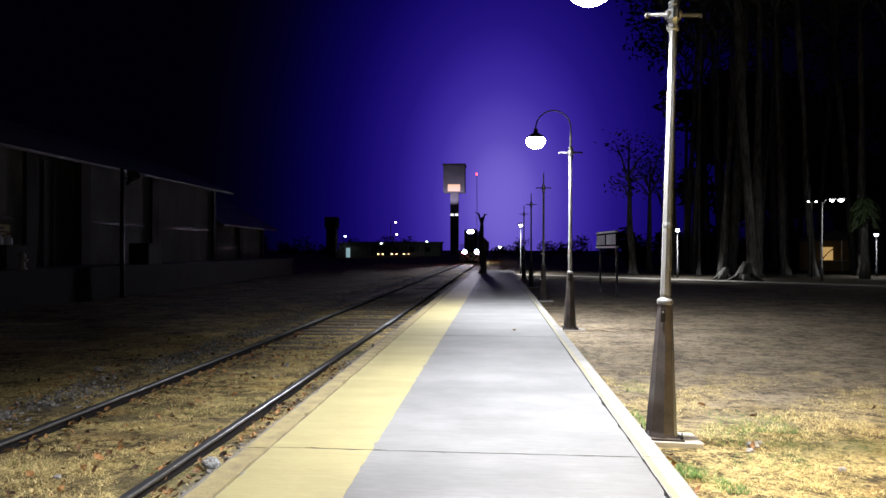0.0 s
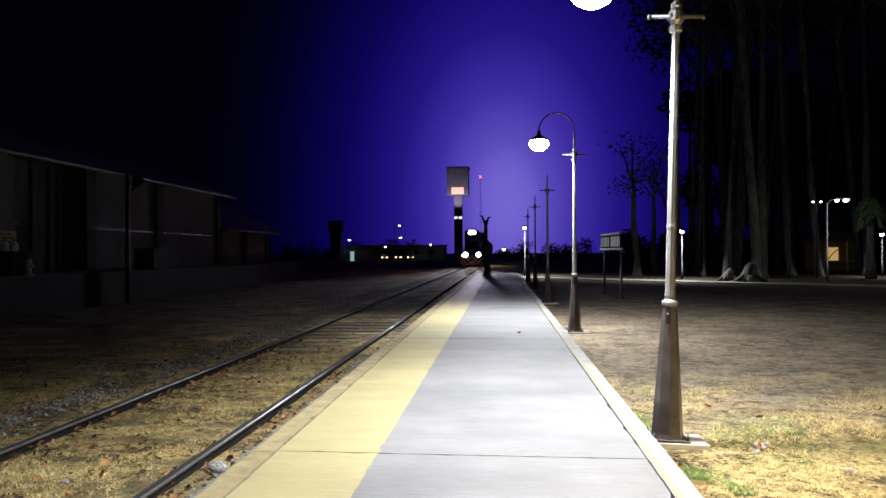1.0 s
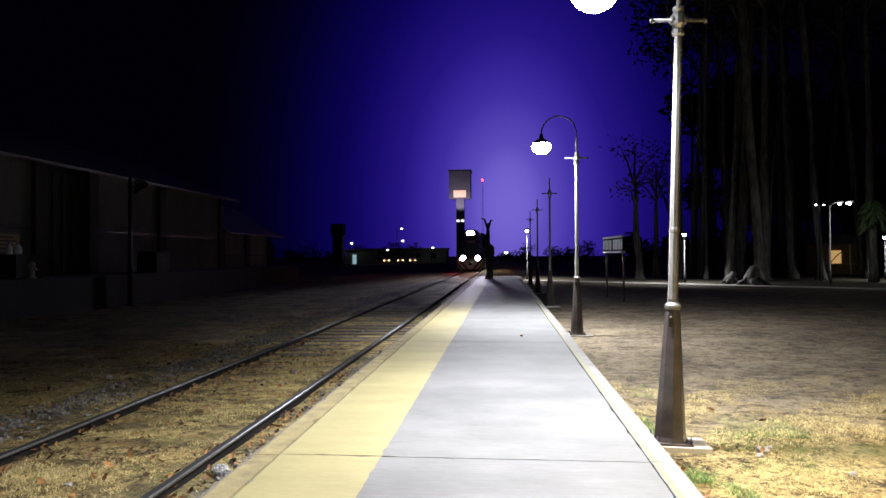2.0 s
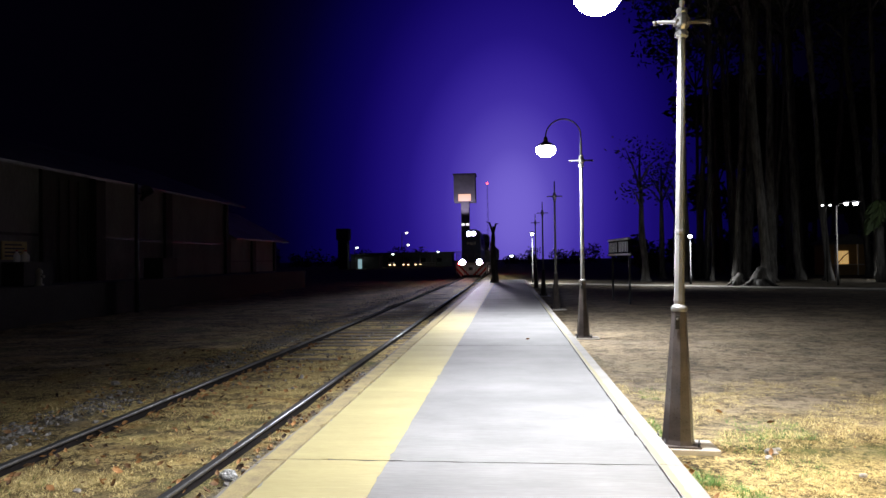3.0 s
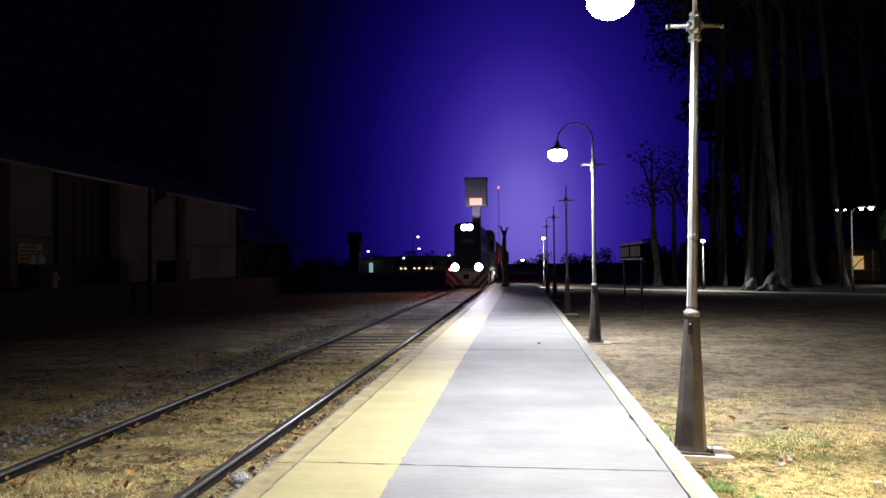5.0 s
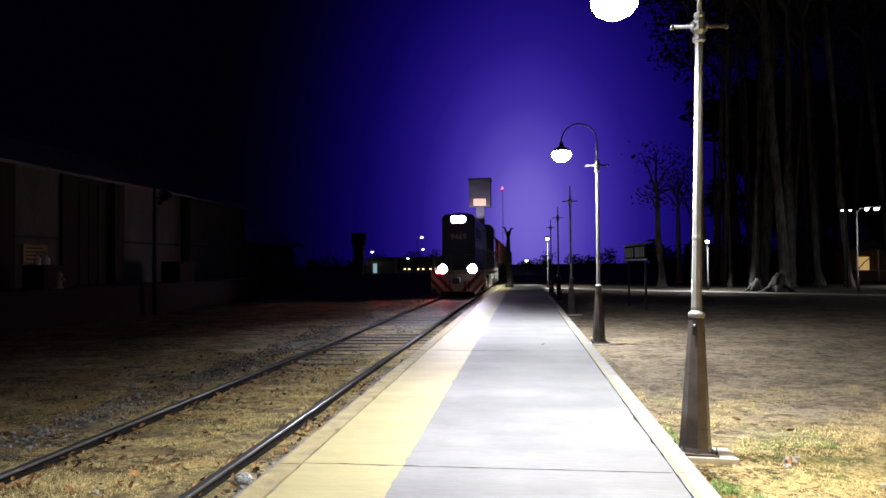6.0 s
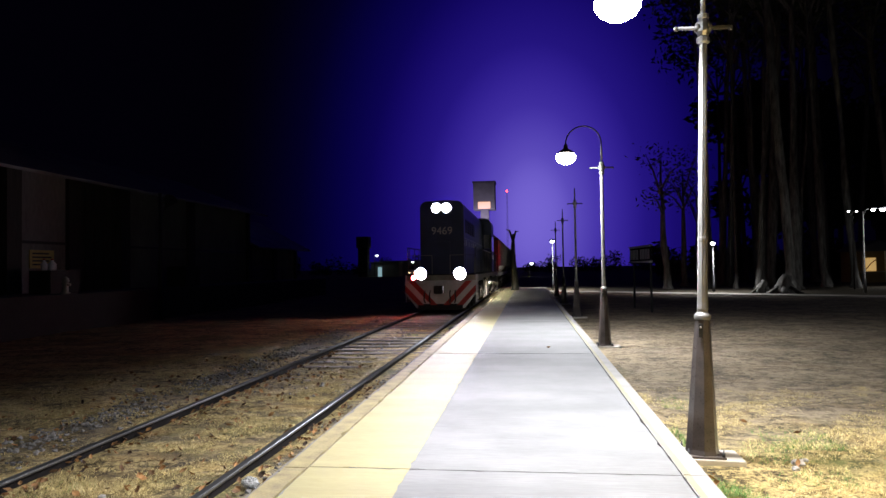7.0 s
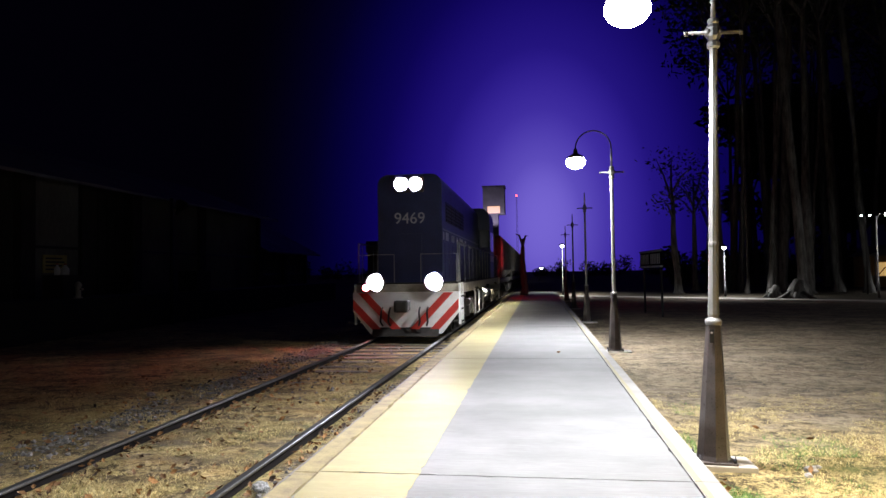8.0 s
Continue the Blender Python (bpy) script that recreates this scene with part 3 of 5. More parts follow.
# ---- platform lamp posts ----
def lamp_post(lit):
    ob = thing("lamp_post", pose(0, 0, 0), "silver lamp post with lit gooseneck lamp and dark octagonal pedestal" if lit else "unlit dark lamp post without its lamp head", "lamp post", "platform lamp posts")
    part("footing", box(B(), -0.19, 0.33, -0.17, 0.19, -0.1, 0.03, 0.01), M_PATH, ob, "pale concrete footing")
    part("base_plate", box(B(), -0.17, 0.17, -0.16, 0.16, 0.03, 0.05, 0.004), M_PEDESTAL, ob)
    for sx in (-1, 1):
        for sy in (-1, 1):
            part("bolt", lathe(B(), [(0.014, 0.05), (0.014, 0.085), (0.006, 0.085), (0.006, 0.11)], 6, (sx * 0.148, sy * 0.138, 0)), M_BLACKIRON, ob)
    part("pedestal", lathe(B(), [(0.148, 0.05), (0.138, 0.09), (0.064, 1.24)], 8, smooth=False, turn=math.pi / 8 + 0.30), M_PEDESTAL, ob)
    latch = part("latch_plate", box(B(), -0.052, -0.014, -0.079, -0.064, 1.08, 1.20, 0.003), M_BLACKIRON, ob)
    part("latch_bolt", lathe(B(), [(0.011, -0.012), (0.011, 0.0), (0.004, 0.004)], 8), M_SILVER, latch).matrix_basis = pose(-0.035, -0.08, 1.17, 90, 0, 0)
    part("collar", lathe(B(), [(0.064, 1.235), (0.070, 1.24), (0.072, 1.27), (0.064, 1.285), (0.052, 1.292), (0.046, 1.30)], 20), M_SILVER, ob)
    part("pole", lathe(B(), [(0.046, 1.285), (0.045, 1.32), (0.049, 1.33), (0.047, 1.36), (0.045, 1.38), (0.0425, 1.93), (0.0465, 1.945), (0.0465, 1.965), (0.042, 1.985), (0.035, 3.74)], 8, smooth=False, turn=math.pi / 8), M_SILVER, ob)
    part("boss", lathe(B(), [(0.036, 3.73), (0.058, 3.745), (0.06, 3.78), (0.045, 3.80), (0.062, 3.84), (0.062, 3.92), (0.045, 3.955), (0.052, 3.97), (0.05, 4.0), (0.024, 4.01)], 10, smooth=False), M_CAST, ob, "cast metal boss")
    for s in (-1, 1):
        arm = part("cross_arm", tube(B(), [(s * 0.03, 0, 3.88), (s * 0.07, 0, 3.88), (s * 0.071, 0, 3.88), (s * 0.235, 0, 3.88)], [0.05, 0.042, 0.019, 0.018], 10), M_SILVER, ob)
        part("end_cap", lathe(B(), [(0.001, -0.024), (0.018, -0.02), (0.021, 0.0), (0.018, 0.018), (0.001, 0.02)], 10, (s * 0.238, 0, 3.876)), M_SILVER, arm)
    part("upper_pole", lathe(B(), [(0.024, 4.0), (0.022, 4.15), (0.028, 4.16), (0.016, 4.40)], 12), M_SILVER, ob)
    if not lit:
        return ob
    r = -LAMP_DX / 2
    arc = [(-r + r * math.cos(a), 0, 4.42 + r * math.sin(a)) for a in [math.pi * i / 20 for i in range(21)]]
    part("gooseneck", tube(B(), [(0, 0, 4.36)] + arc + [(LAMP_DX, 0, 4.30)], 0.016, 10), M_PEDESTAL, ob)
    c = (LAMP_DX, 0, LAMP_Z)
    part("shade", lathe(B(), [(0.03, 0.32), (0.045, 0.28), (0.05, 0.22), (0.10, 0.19), (0.19, 0.13), (0.20, 0.10), (0.19, 0.10), (0.10, 0.16), (0.02, 0.17)], 24, c), M_PEDESTAL, ob, "dark enamel bell shade")
    part("lens", lathe(B(), [(0.001, -0.13), (0.09, -0.118), (0.165, -0.075), (0.212, -0.01), (0.215, 0.05), (0.18, 0.11), (0.05, 0.14)], 24, c), M_LENS, ob, "glowing white globe")
    return ob


lit_post = lamp_post(True)
lit_post.matrix_basis = pose(POST_X - 0.09, POST_YS[1], 0.02, 0, 1.6, 0)
copy_thing(lit_post, pose(POST_X, POST_YS[0], 0.0))
copy_thing(lit_post, pose(POST_X, POST_YS[2], 0.0, 0, 0.2, 0))
dark_post = lamp_post(False)
dark_post.matrix_basis = pose(POST_X, POST_YS[3], 0.0)
for y in POST_YS[4:]:
    copy_thing(dark_post, pose(POST_X, y, 0.0))


# ---- station sign ----
def station_sign():
    a, b = Vector((4.2, 28.6, 0)), Vector((4.42, 25.25, 0))
    d = b - a
    turn = math.degrees(math.atan2(d.y, d.x))
    w = d.length
    ob = thing("station_sign", Matrix.Translation((a + b) / 2) @ pose(0, 0, 0, 0, 0, turn), "dark station name board with white letters on two posts", "sign")
    for s in (-1, 1):
        part("sign_post", box(B(), s * w * 0.42 - 0.04, s * w * 0.42 + 0.04, 0.03, 0.10, -0.2, 2.45, 0.005), M_BLACKIRON, ob)
    board = part("board", box(B(), -w / 2, w / 2, -0.03, 0.03, 1.88, 2.44, 0.004), M_BOARD, ob)
    for z in (1.87, 2.46):
        part("frame_rail", box(B(), -w / 2 - 0.05, w / 2 + 0.05, -0.05, 0.05, z - 0.035, z + 0.035, 0.006), M_WHITE, ob, "white painted frame rail")
    rng = random.Random(4)
    for i in range(13):
        if i != 6:
            x, half = -w / 2 + 0.14 + i * (w - 0.28) / 12, rng.uniform(0.05, 0.085)
            part("letter_bar", box(B(), x - half, x + half, -0.038, -0.03, 1.97, 2.35), M_WHITE, board, "white letter bar")


station_sign()


# ---- trees ----
def foliage(bm, centre, spread_xy, spread_z, count, size, rng):
    for _ in range(count):
        while True:
            p = Vector((rng.uniform(-1, 1), rng.uniform(-1, 1), rng.uniform(-1, 1)))
            if p.length < 1:
                break
        p = Vector(centre) + Vector((p.x * spread_xy, p.y * spread_xy, p.z * spread_z))
        rot = Euler((rng.uniform(0, 6.28), rng.uniform(0, 6.28), rng.uniform(0, 6.28))).to_matrix()
        s = size * rng.uniform(0.6, 1.4)
        bm.faces.new([bm.verts.new(p + rot @ Vector(q) * s) for q in ((-0.35, 0, 0), (0, -1, 0.1), (0.35, 0, 0), (0, 1, -0.1))])


def tree(x, y, r, h, seed, label, low=6.0, leafy=700, leaf=0.32):
    rng = random.Random(seed)
    ob = thing("tree", pose(x, y, 0), label, "tree", "park trees")
    bm = B()
    lean = Vector((rng.uniform(-0.06, 0.06), rng.uniform(-0.06, 0.06), 0))
    pts = [Vector((0, 0, -0.15))] + [Vector((rng.uniform(-0.05, 0.05), rng.uniform(-0.05, 0.05), z)) + lean * z for z in (0.25, 0.7, 1.5, h * 0.18 + 1, h * 0.3 + 1, h * 0.5 + 0.6, h * 0.75)]
    tube(bm, pts, [r * k for k in (2.1, 1.5, 1.1, 1.0, 0.92, 0.82, 0.65, 0.25)], 12)
    for v in bm.verts:
        v.co += Vector((v.co.x, v.co.y, 0)) * 0.35 * noise.noise(v.co * 1.7 + Vector((seed, 0, 0)))
    part("trunk", bm, M_BARK, ob)
    tips = []
    for i in range(5 if leafy else 2):
        a, z0 = rng.uniform(0, 6.28), rng.uniform(low * 0.9, h * 0.68)
        base = lean * z0 + Vector((0, 0, z0))
        tip = base + Vector((math.cos(a) * h * 0.13, math.sin(a) * h * 0.13, h * rng.uniform(0.12, 0.3)))
        part("limb", tube(B(), [base, base.lerp(tip, 0.5) + Vector((0, 0, 0.3)), tip], [r * 0.4, r * 0.28, r * 0.08], 7), M_BARK, ob)
        tips += [tip, base.lerp(tip, 0.7)]
    if not leafy:
        return ob
    bm = B()
    for t in tips + [Vector((0, 0, h * 0.85)) + lean * h]:
        foliage(bm, t, h * rng.uniform(0.09, 0.14), h * rng.uniform(0.06, 0.12), leafy // len(tips), leaf, rng)
    part("crown", bm, M_CROWN, ob)
    return ob


tree(-0.85, 40.5, 0.2, 5.0, 71, "bare pollarded tree standing through the far end of the platform", 3.6, 0)
rng = random.Random(21)
TREES = ((9.9, 50, 0.42), (12.4, 56, 0.38), (13.6, 52, 0.3), (15.5, 57, 0.5), (16.4, 50, 0.35), (18.3, 54, 0.6), (17.6, 47, 0.5), (20.6, 50, 0.42), (21.5, 47.5, 0.4), (22.8, 55, 0.5), (21.0, 57, 0.36), (17.0, 60, 0.45), (26.0, 50, 0.5), (27.9, 55, 0.45), (29.5, 50, 0.4), (31.2, 57, 0.5), (14.6, 61, 0.35), (18.8, 58, 0.3), (15.2, 53.5, 0.22), (19.4, 51.5, 0.25), (22.4, 60, 0.4), (30.4, 53, 0.4), (19.5, 71, 0.4), (23.0, 75, 0.45), (27.0, 72, 0.4), (32.0, 70, 0.45), (36.0, 66, 0.45), (16.6, 45.0, 0.5), (15.0, 46.5, 0.3), (14.2, 48.5, 0.18), (12.9, 50.5, 0.16), (20.0, 62, 0.5), (25.5, 64, 0.5))
for i, (x, y, r) in enumerate(TREES):
    young = x / y < 0.25
    tree(x, y, r * 0.55, rng.uniform(11, 13) if young else rng.uniform(29, 34), 100 + i, ("slender young" if young else "tall pale-barked") + " eucalyptus in a dark grove beside a path", 5.5 if young else 20.5, 260 if young else 700, 0.16 if young else 0.32)


for i in range(13):
    tree(24.5 + i * 2.3 + rng.uniform(-0.6, 0.6), 84 + rng.uniform(-4, 4), 0.3, rng.uniform(20, 26), 300 + i, "dense dark tree at the back of the grove", 2.2, 1900, 0.55)


def undergrowth():
    """Dark bushes that close the grove towards the fields behind it."""
    rng = random.Random(58)
    for i in range(26):
        x = 15.5 + i * 1.8 + rng.uniform(-0.6, 0.6)
        y = 88 + rng.uniform(-5, 5) - 0.25 * x
        h = rng.uniform(2.6, 5.2)
        ob = thing("bush", pose(x, y, 0), "dense dark bush at the back of the grove", "bush", "bushes behind the grove")
        for _ in range(4):
            a = rng.uniform(0, 6.28)
            part("stem", tube(B(), [(0, 0, -0.1), (0.3 * math.cos(a), 0.3 * math.sin(a), h * 0.4), (0.8 * math.cos(a), 0.8 * math.sin(a), h * 0.8)], [0.06, 0.045, 0.015], 6), M_BARK, ob)
        bm = B()
        for _ in range(5):
            foliage(bm, (rng.uniform(-1.2, 1.2), rng.uniform(-0.8, 0.8), h * rng.uniform(0.2, 0.75)), 1.5, h * 0.32, 110, 0.34, rng)
        part("crown", bm, M_CROWN, ob)


undergrowth()


def old_stump(x, y, r, h, seed):
    """A broad gnarled stump with flaring roots."""
    rng = random.Random(seed)
    ob = thing("tree_stump", pose(x, y, 0), "broad pale gnarled eucalyptus stump beside the path", "stump", "stumps beside the path")
    bm = tube(B(), [(0, 0, -0.15), (0, 0, 0.12), (0.05, 0, 0.4), (0.1, 0.02, h * 0.7), (0.2, 0.02, h)], [r * 1.35, r, r * 0.72, r * 0.55, r * 0.4], 16)
    for v in bm.verts:
        v.co += Vector((v.co.x, v.co.y, 0)) * 0.5 * noise.noise(v.co * 2.6 + Vector((seed, 0, 0)))
    part("bole", bm, M_BARK, ob)
    for i in range(6):
        a = i * 1.05 + rng.uniform(-0.3, 0.3)
        d = Vector((math.cos(a), math.sin(a), 0))
        part("root", tube(B(), [d * r * 0.5 + Vector((0, 0, 0.3)), d * r * 1.2 + Vector((0, 0, 0.1)), d * r * 1.9 + Vector((0, 0, -0.05))], [r * 0.3, r * 0.2, r * 0.06], 8), M_BARK, ob)


old_stump(14.35, 40.2, 0.62, 1.05, 5)
old_stump(13.6, 41.6, 0.4, 0.7, 9)


def palm(x, y, h, seed):
    rng = random.Random(seed)
    ob = thing("palm_tree", pose(x, y, 0), "palm with shaggy trunk lit by a park lamp", "palm tree")
    part("trunk", tube(B(), [(0, 0, -0.1), (0.02, 0, 1), (0, 0.04, h * 0.6), (0.05, 0, h)], [0.34, 0.25, 0.21, 0.28], 12), M_BARK, ob)
    for i in range(60):
        a, up = i * 2.4, rng.uniform(-0.9, 1.0)
        bm = B()
        d = Vector((math.cos(a), math.sin(a), 0))
        mid = [Vector((0, 0, h)) + d * (0.75 * s) + Vector((0, 0, up * 0.9 * s - 1.3 * s * s)) for s in (0, 0.25, 0.5, 0.75, 1)]
        side = d.cross(Vector((0, 0, 1)))
        for p, q, s in zip(mid, mid[1:], (0.3, 0.55, 0.7, 0.5)):
            for e in (-1, 1):
                bm.faces.new([bm.verts.new(v) for v in (p, q, q + side * e * s * 0.28 - Vector((0, 0, 0.12)) + d * 0.15)])
        part("frond", bm, M_PALM, ob)


palm(23.0, 44.0, 5.0, 4)


# ---- park ----
def strip(name, a, b, width, z, mat, label):
    a, b = Vector((*a, 0)), Vector((*b, 0))
    side = (b - a).normalized().cross(Vector((0, 0, 1))) * width / 2
    bm = B()
    n = 40
    rows = []
    for i in range(n + 1):
        p = a.lerp(b, i / n)
        j = 0.12 * noise.noise((i * 0.9, 3.0, 1.0))
        rows.append([bm.verts.new((*(p + side * k * (1 + j)).xy, zz)) for k, zz in ((-1, -0.05), (-1, z), (1, z), (1, -0.05))])
    for p, q in zip(rows, rows[1:]):
        for k in range(3):
            bm.faces.new((p[k], p[k + 1], q[k + 1], q[k]))
    me = mesh_of(name, bm)
    me.materials.append(mat)
    tagged(new(name, me), label, "path", kind="structure")


strip("park_path", (-2.2, 49.8), (34.0, 22.3), 1.9, 0.05, M_PATH, "pale gravel path along the edge of the grove")


def park_lamp(x, y, z):
    ob = thing("park_lamp", pose(x, y, 0), "slender dark park lamp with a glowing white head", "lamp", "park lamps")
    part("pole", tube(B(), [(0, 0, -0.2), (0, 0, 0.6), (0, 0, 0.61), (0, 0, z - 0.05)], [0.07, 0.07, 0.04, 0.035], 10), M_BLACKIRON, ob)
    part("hood", lathe(B(), [(0.02, 0.2), (0.08, 0.17), (0.24, 0.08), (0.25, 0.05), (0.05, 0.08)], 16, (0, 0, z)), M_BLACKIRON, ob)
    part("globe", lathe(B(), [(0.001, -0.14), (0.10, -0.10), (0.135, 0.0), (0.10, 0.07)], 16, (0, 0, z)), M_PARKLENS, ob, "glowing globe")


def twin_lamp(x, y, z):
    ob = thing("twin_park_lamp", pose(x, y, 0), "tall pale pole with two bright lamp heads on one side arm", "lamp", "park lamps")
    part("pole", tube(B(), [(-1.0, 0.1, -0.2), (-1.0, 0.1, 0.8), (-1.0, 0.1, 0.81), (-1.0, 0.1, z - 0.1)], [0.075, 0.075, 0.05, 0.04], 10), M_SILVER, ob)
    part("side_arm", tube(B(), [(-1.0, 0.1, z - 0.3), (-0.8, 0.1, z + 0.02), (0.1, 0.1, z + 0.12)], 0.025, 8), M_SILVER, ob)
    for dx, k in ((-0.5, 0.75), (0.0, 1.0)):
        head = part("lamp_head", box(B(), dx - 0.2 * k, dx + 0.2 * k, -0.12, 0.14, z + 0.02, z + 0.12, 0.03), M_BLACKIRON, ob)
        part("lens", lathe(B(), [(0.001, -0.12), (0.1 * k, -0.09), (0.15 * k, 0.0), (0.12 * k, 0.03)], 14, (dx, 0, z)), M_PARKLENS, head, "glowing lens")


for x, y, z, watts in PARK_LAMPS:
    twin_lamp(x, y, z) if x == 19.6 else park_lamp(x, y, z)
park_lamp(*YARD)


# ---- train ----
def front_at(t):
    """Where the locomotive's front stands along the line."""
    return 16.6 + 8.6 * (8.0 - t)


def wheelset(parent, y, r):
    bm = B()
    for s in (-1, 1):
        prof = [(s * (HALF_GAUGE - 0.07), r + 0.03), (s * (HALF_GAUGE - 0.04), r + 0.03), (s * (HALF_GAUGE - 0.035), r), (s * (HALF_GAUGE + 0.07), r - 0.004), (s * (HALF_GAUGE + 0.07), r - 0.07), (s * (HALF_GAUGE + 0.03), r - 0.08), (s * (HALF_GAUGE + 0.03), 0.16), (s * (HALF_GAUGE + 0.08), 0.14), (s * (HALF_GAUGE + 0.08), 0.02)]
        rows = [[bm.verts.new((x, q * math.cos(6.28318 * i / 24), q * math.sin(6.28318 * i / 24))) for i in range(24)] for x, q in prof]
        for a, b in zip(rows, rows[1:]):
            for i in range(24):
                bm.faces.new((a[i], a[(i + 1) % 24], b[(i + 1) % 24], b[i]))
        bm.faces.new(rows[0])
        bm.faces.new(rows[-1])
    tube(bm, [(-HALF_GAUGE, 0, 0), (HALF_GAUGE, 0, 0)], 0.09, 10)
    ob = part("wheelset", bm, M_WHEEL, parent)
    ob.matrix_basis = pose(0, y, r)
    return ob


WHEELS = []


def bogie(parent, y, axles, r, width=1.12):
    half = abs(axles[-1]) + 0.75
    for s in (-1, 1):
        x = s * width
        bm = extrude(B(), [(y - half, 0.72), (y - half, 0.52), (y - half + 0.3, 0.40), (y + half - 0.3, 0.40), (y + half, 0.52), (y + half, 0.72), (y + half - 0.5, 0.82), (y - half + 0.5, 0.82)], 0, x - 0.06, x + 0.06)
        frame_ob = part("bogie_frame", bm, M_UNDER, parent)
        for a in axles:
            part("axle_box", box(B(), x - 0.09, x + 0.13, y + a - 0.16, y + a + 0.16, 0.34, 0.66, 0.02) if s > 0 else box(B(), x - 0.13, x + 0.09, y + a - 0.16, y + a + 0.16, 0.34, 0.66, 0.02), M_UNDER, frame_ob)
            part("coil_spring", lathe(B(), [(0.07, 0.66), (0.08, 0.70), (0.07, 0.74), (0.08, 0.78), (0.07, 0.82), (0.08, 0.86)], 10, (x, y + a + 0.25, 0)), M_UNDER, frame_ob)
        part("brake_cylinder", tube(B(), [(x + s * 0.09, y - 0.35, 0.78), (x + s * 0.09, y + 0.15, 0.78)], 0.10, 12), M_WHEEL, frame_ob)
    for a in axles:
        WHEELS.append((wheelset(parent, y + a, r), y + a, r))


def digits(text, size, mat, parent, m):
    cu = bpy.data.curves.new("number", "FONT")
    cu.body, cu.size, cu.extrude, cu.align_x, cu.align_y = text, size, 0.006, "CENTER", "CENTER"
    tmp = bpy.data.objects.new("number", cu)
    me = bpy.data.meshes.new_from_object(tmp)
    bpy.data.objects.remove(tmp)
    me.materials.clear()
    me.materials.append(mat)
    ob = new("number", me)
    ob.parent, ob.matrix_basis = parent, m
    return tagged(ob, "white painted fleet number")


def hood_outline(half, low, high, r=0.28):
    pts = [(-half, low)]
    pts += [(-half + r - r * math.cos(a), high - r + r * math.sin(a)) for a in [math.pi / 2 * i / 6 for i in range(7)]]
    pts += [(half - r + r * math.sin(a), high - r + r * math.cos(a)) for a in [math.pi / 2 * i / 6 for i in range(7)]]
    return pts + [(half, low)]


def beam_blades(r, z0, z1, step=0.030):
    """Unseen crossed blades, added before a lens to narrow its light to a beam."""
    bm = B()
    n = int(r / step)
    for i in range(-n, n + 1):
        c = i * step
        half = math.sqrt(max(0.0, r * r - c * c))
        box(bm, c - 0.001, c + 0.001, -half, half, z0, z1)
        box(bm, -half, half, c - 0.001, c + 0.001, z0, z1)
    return bm


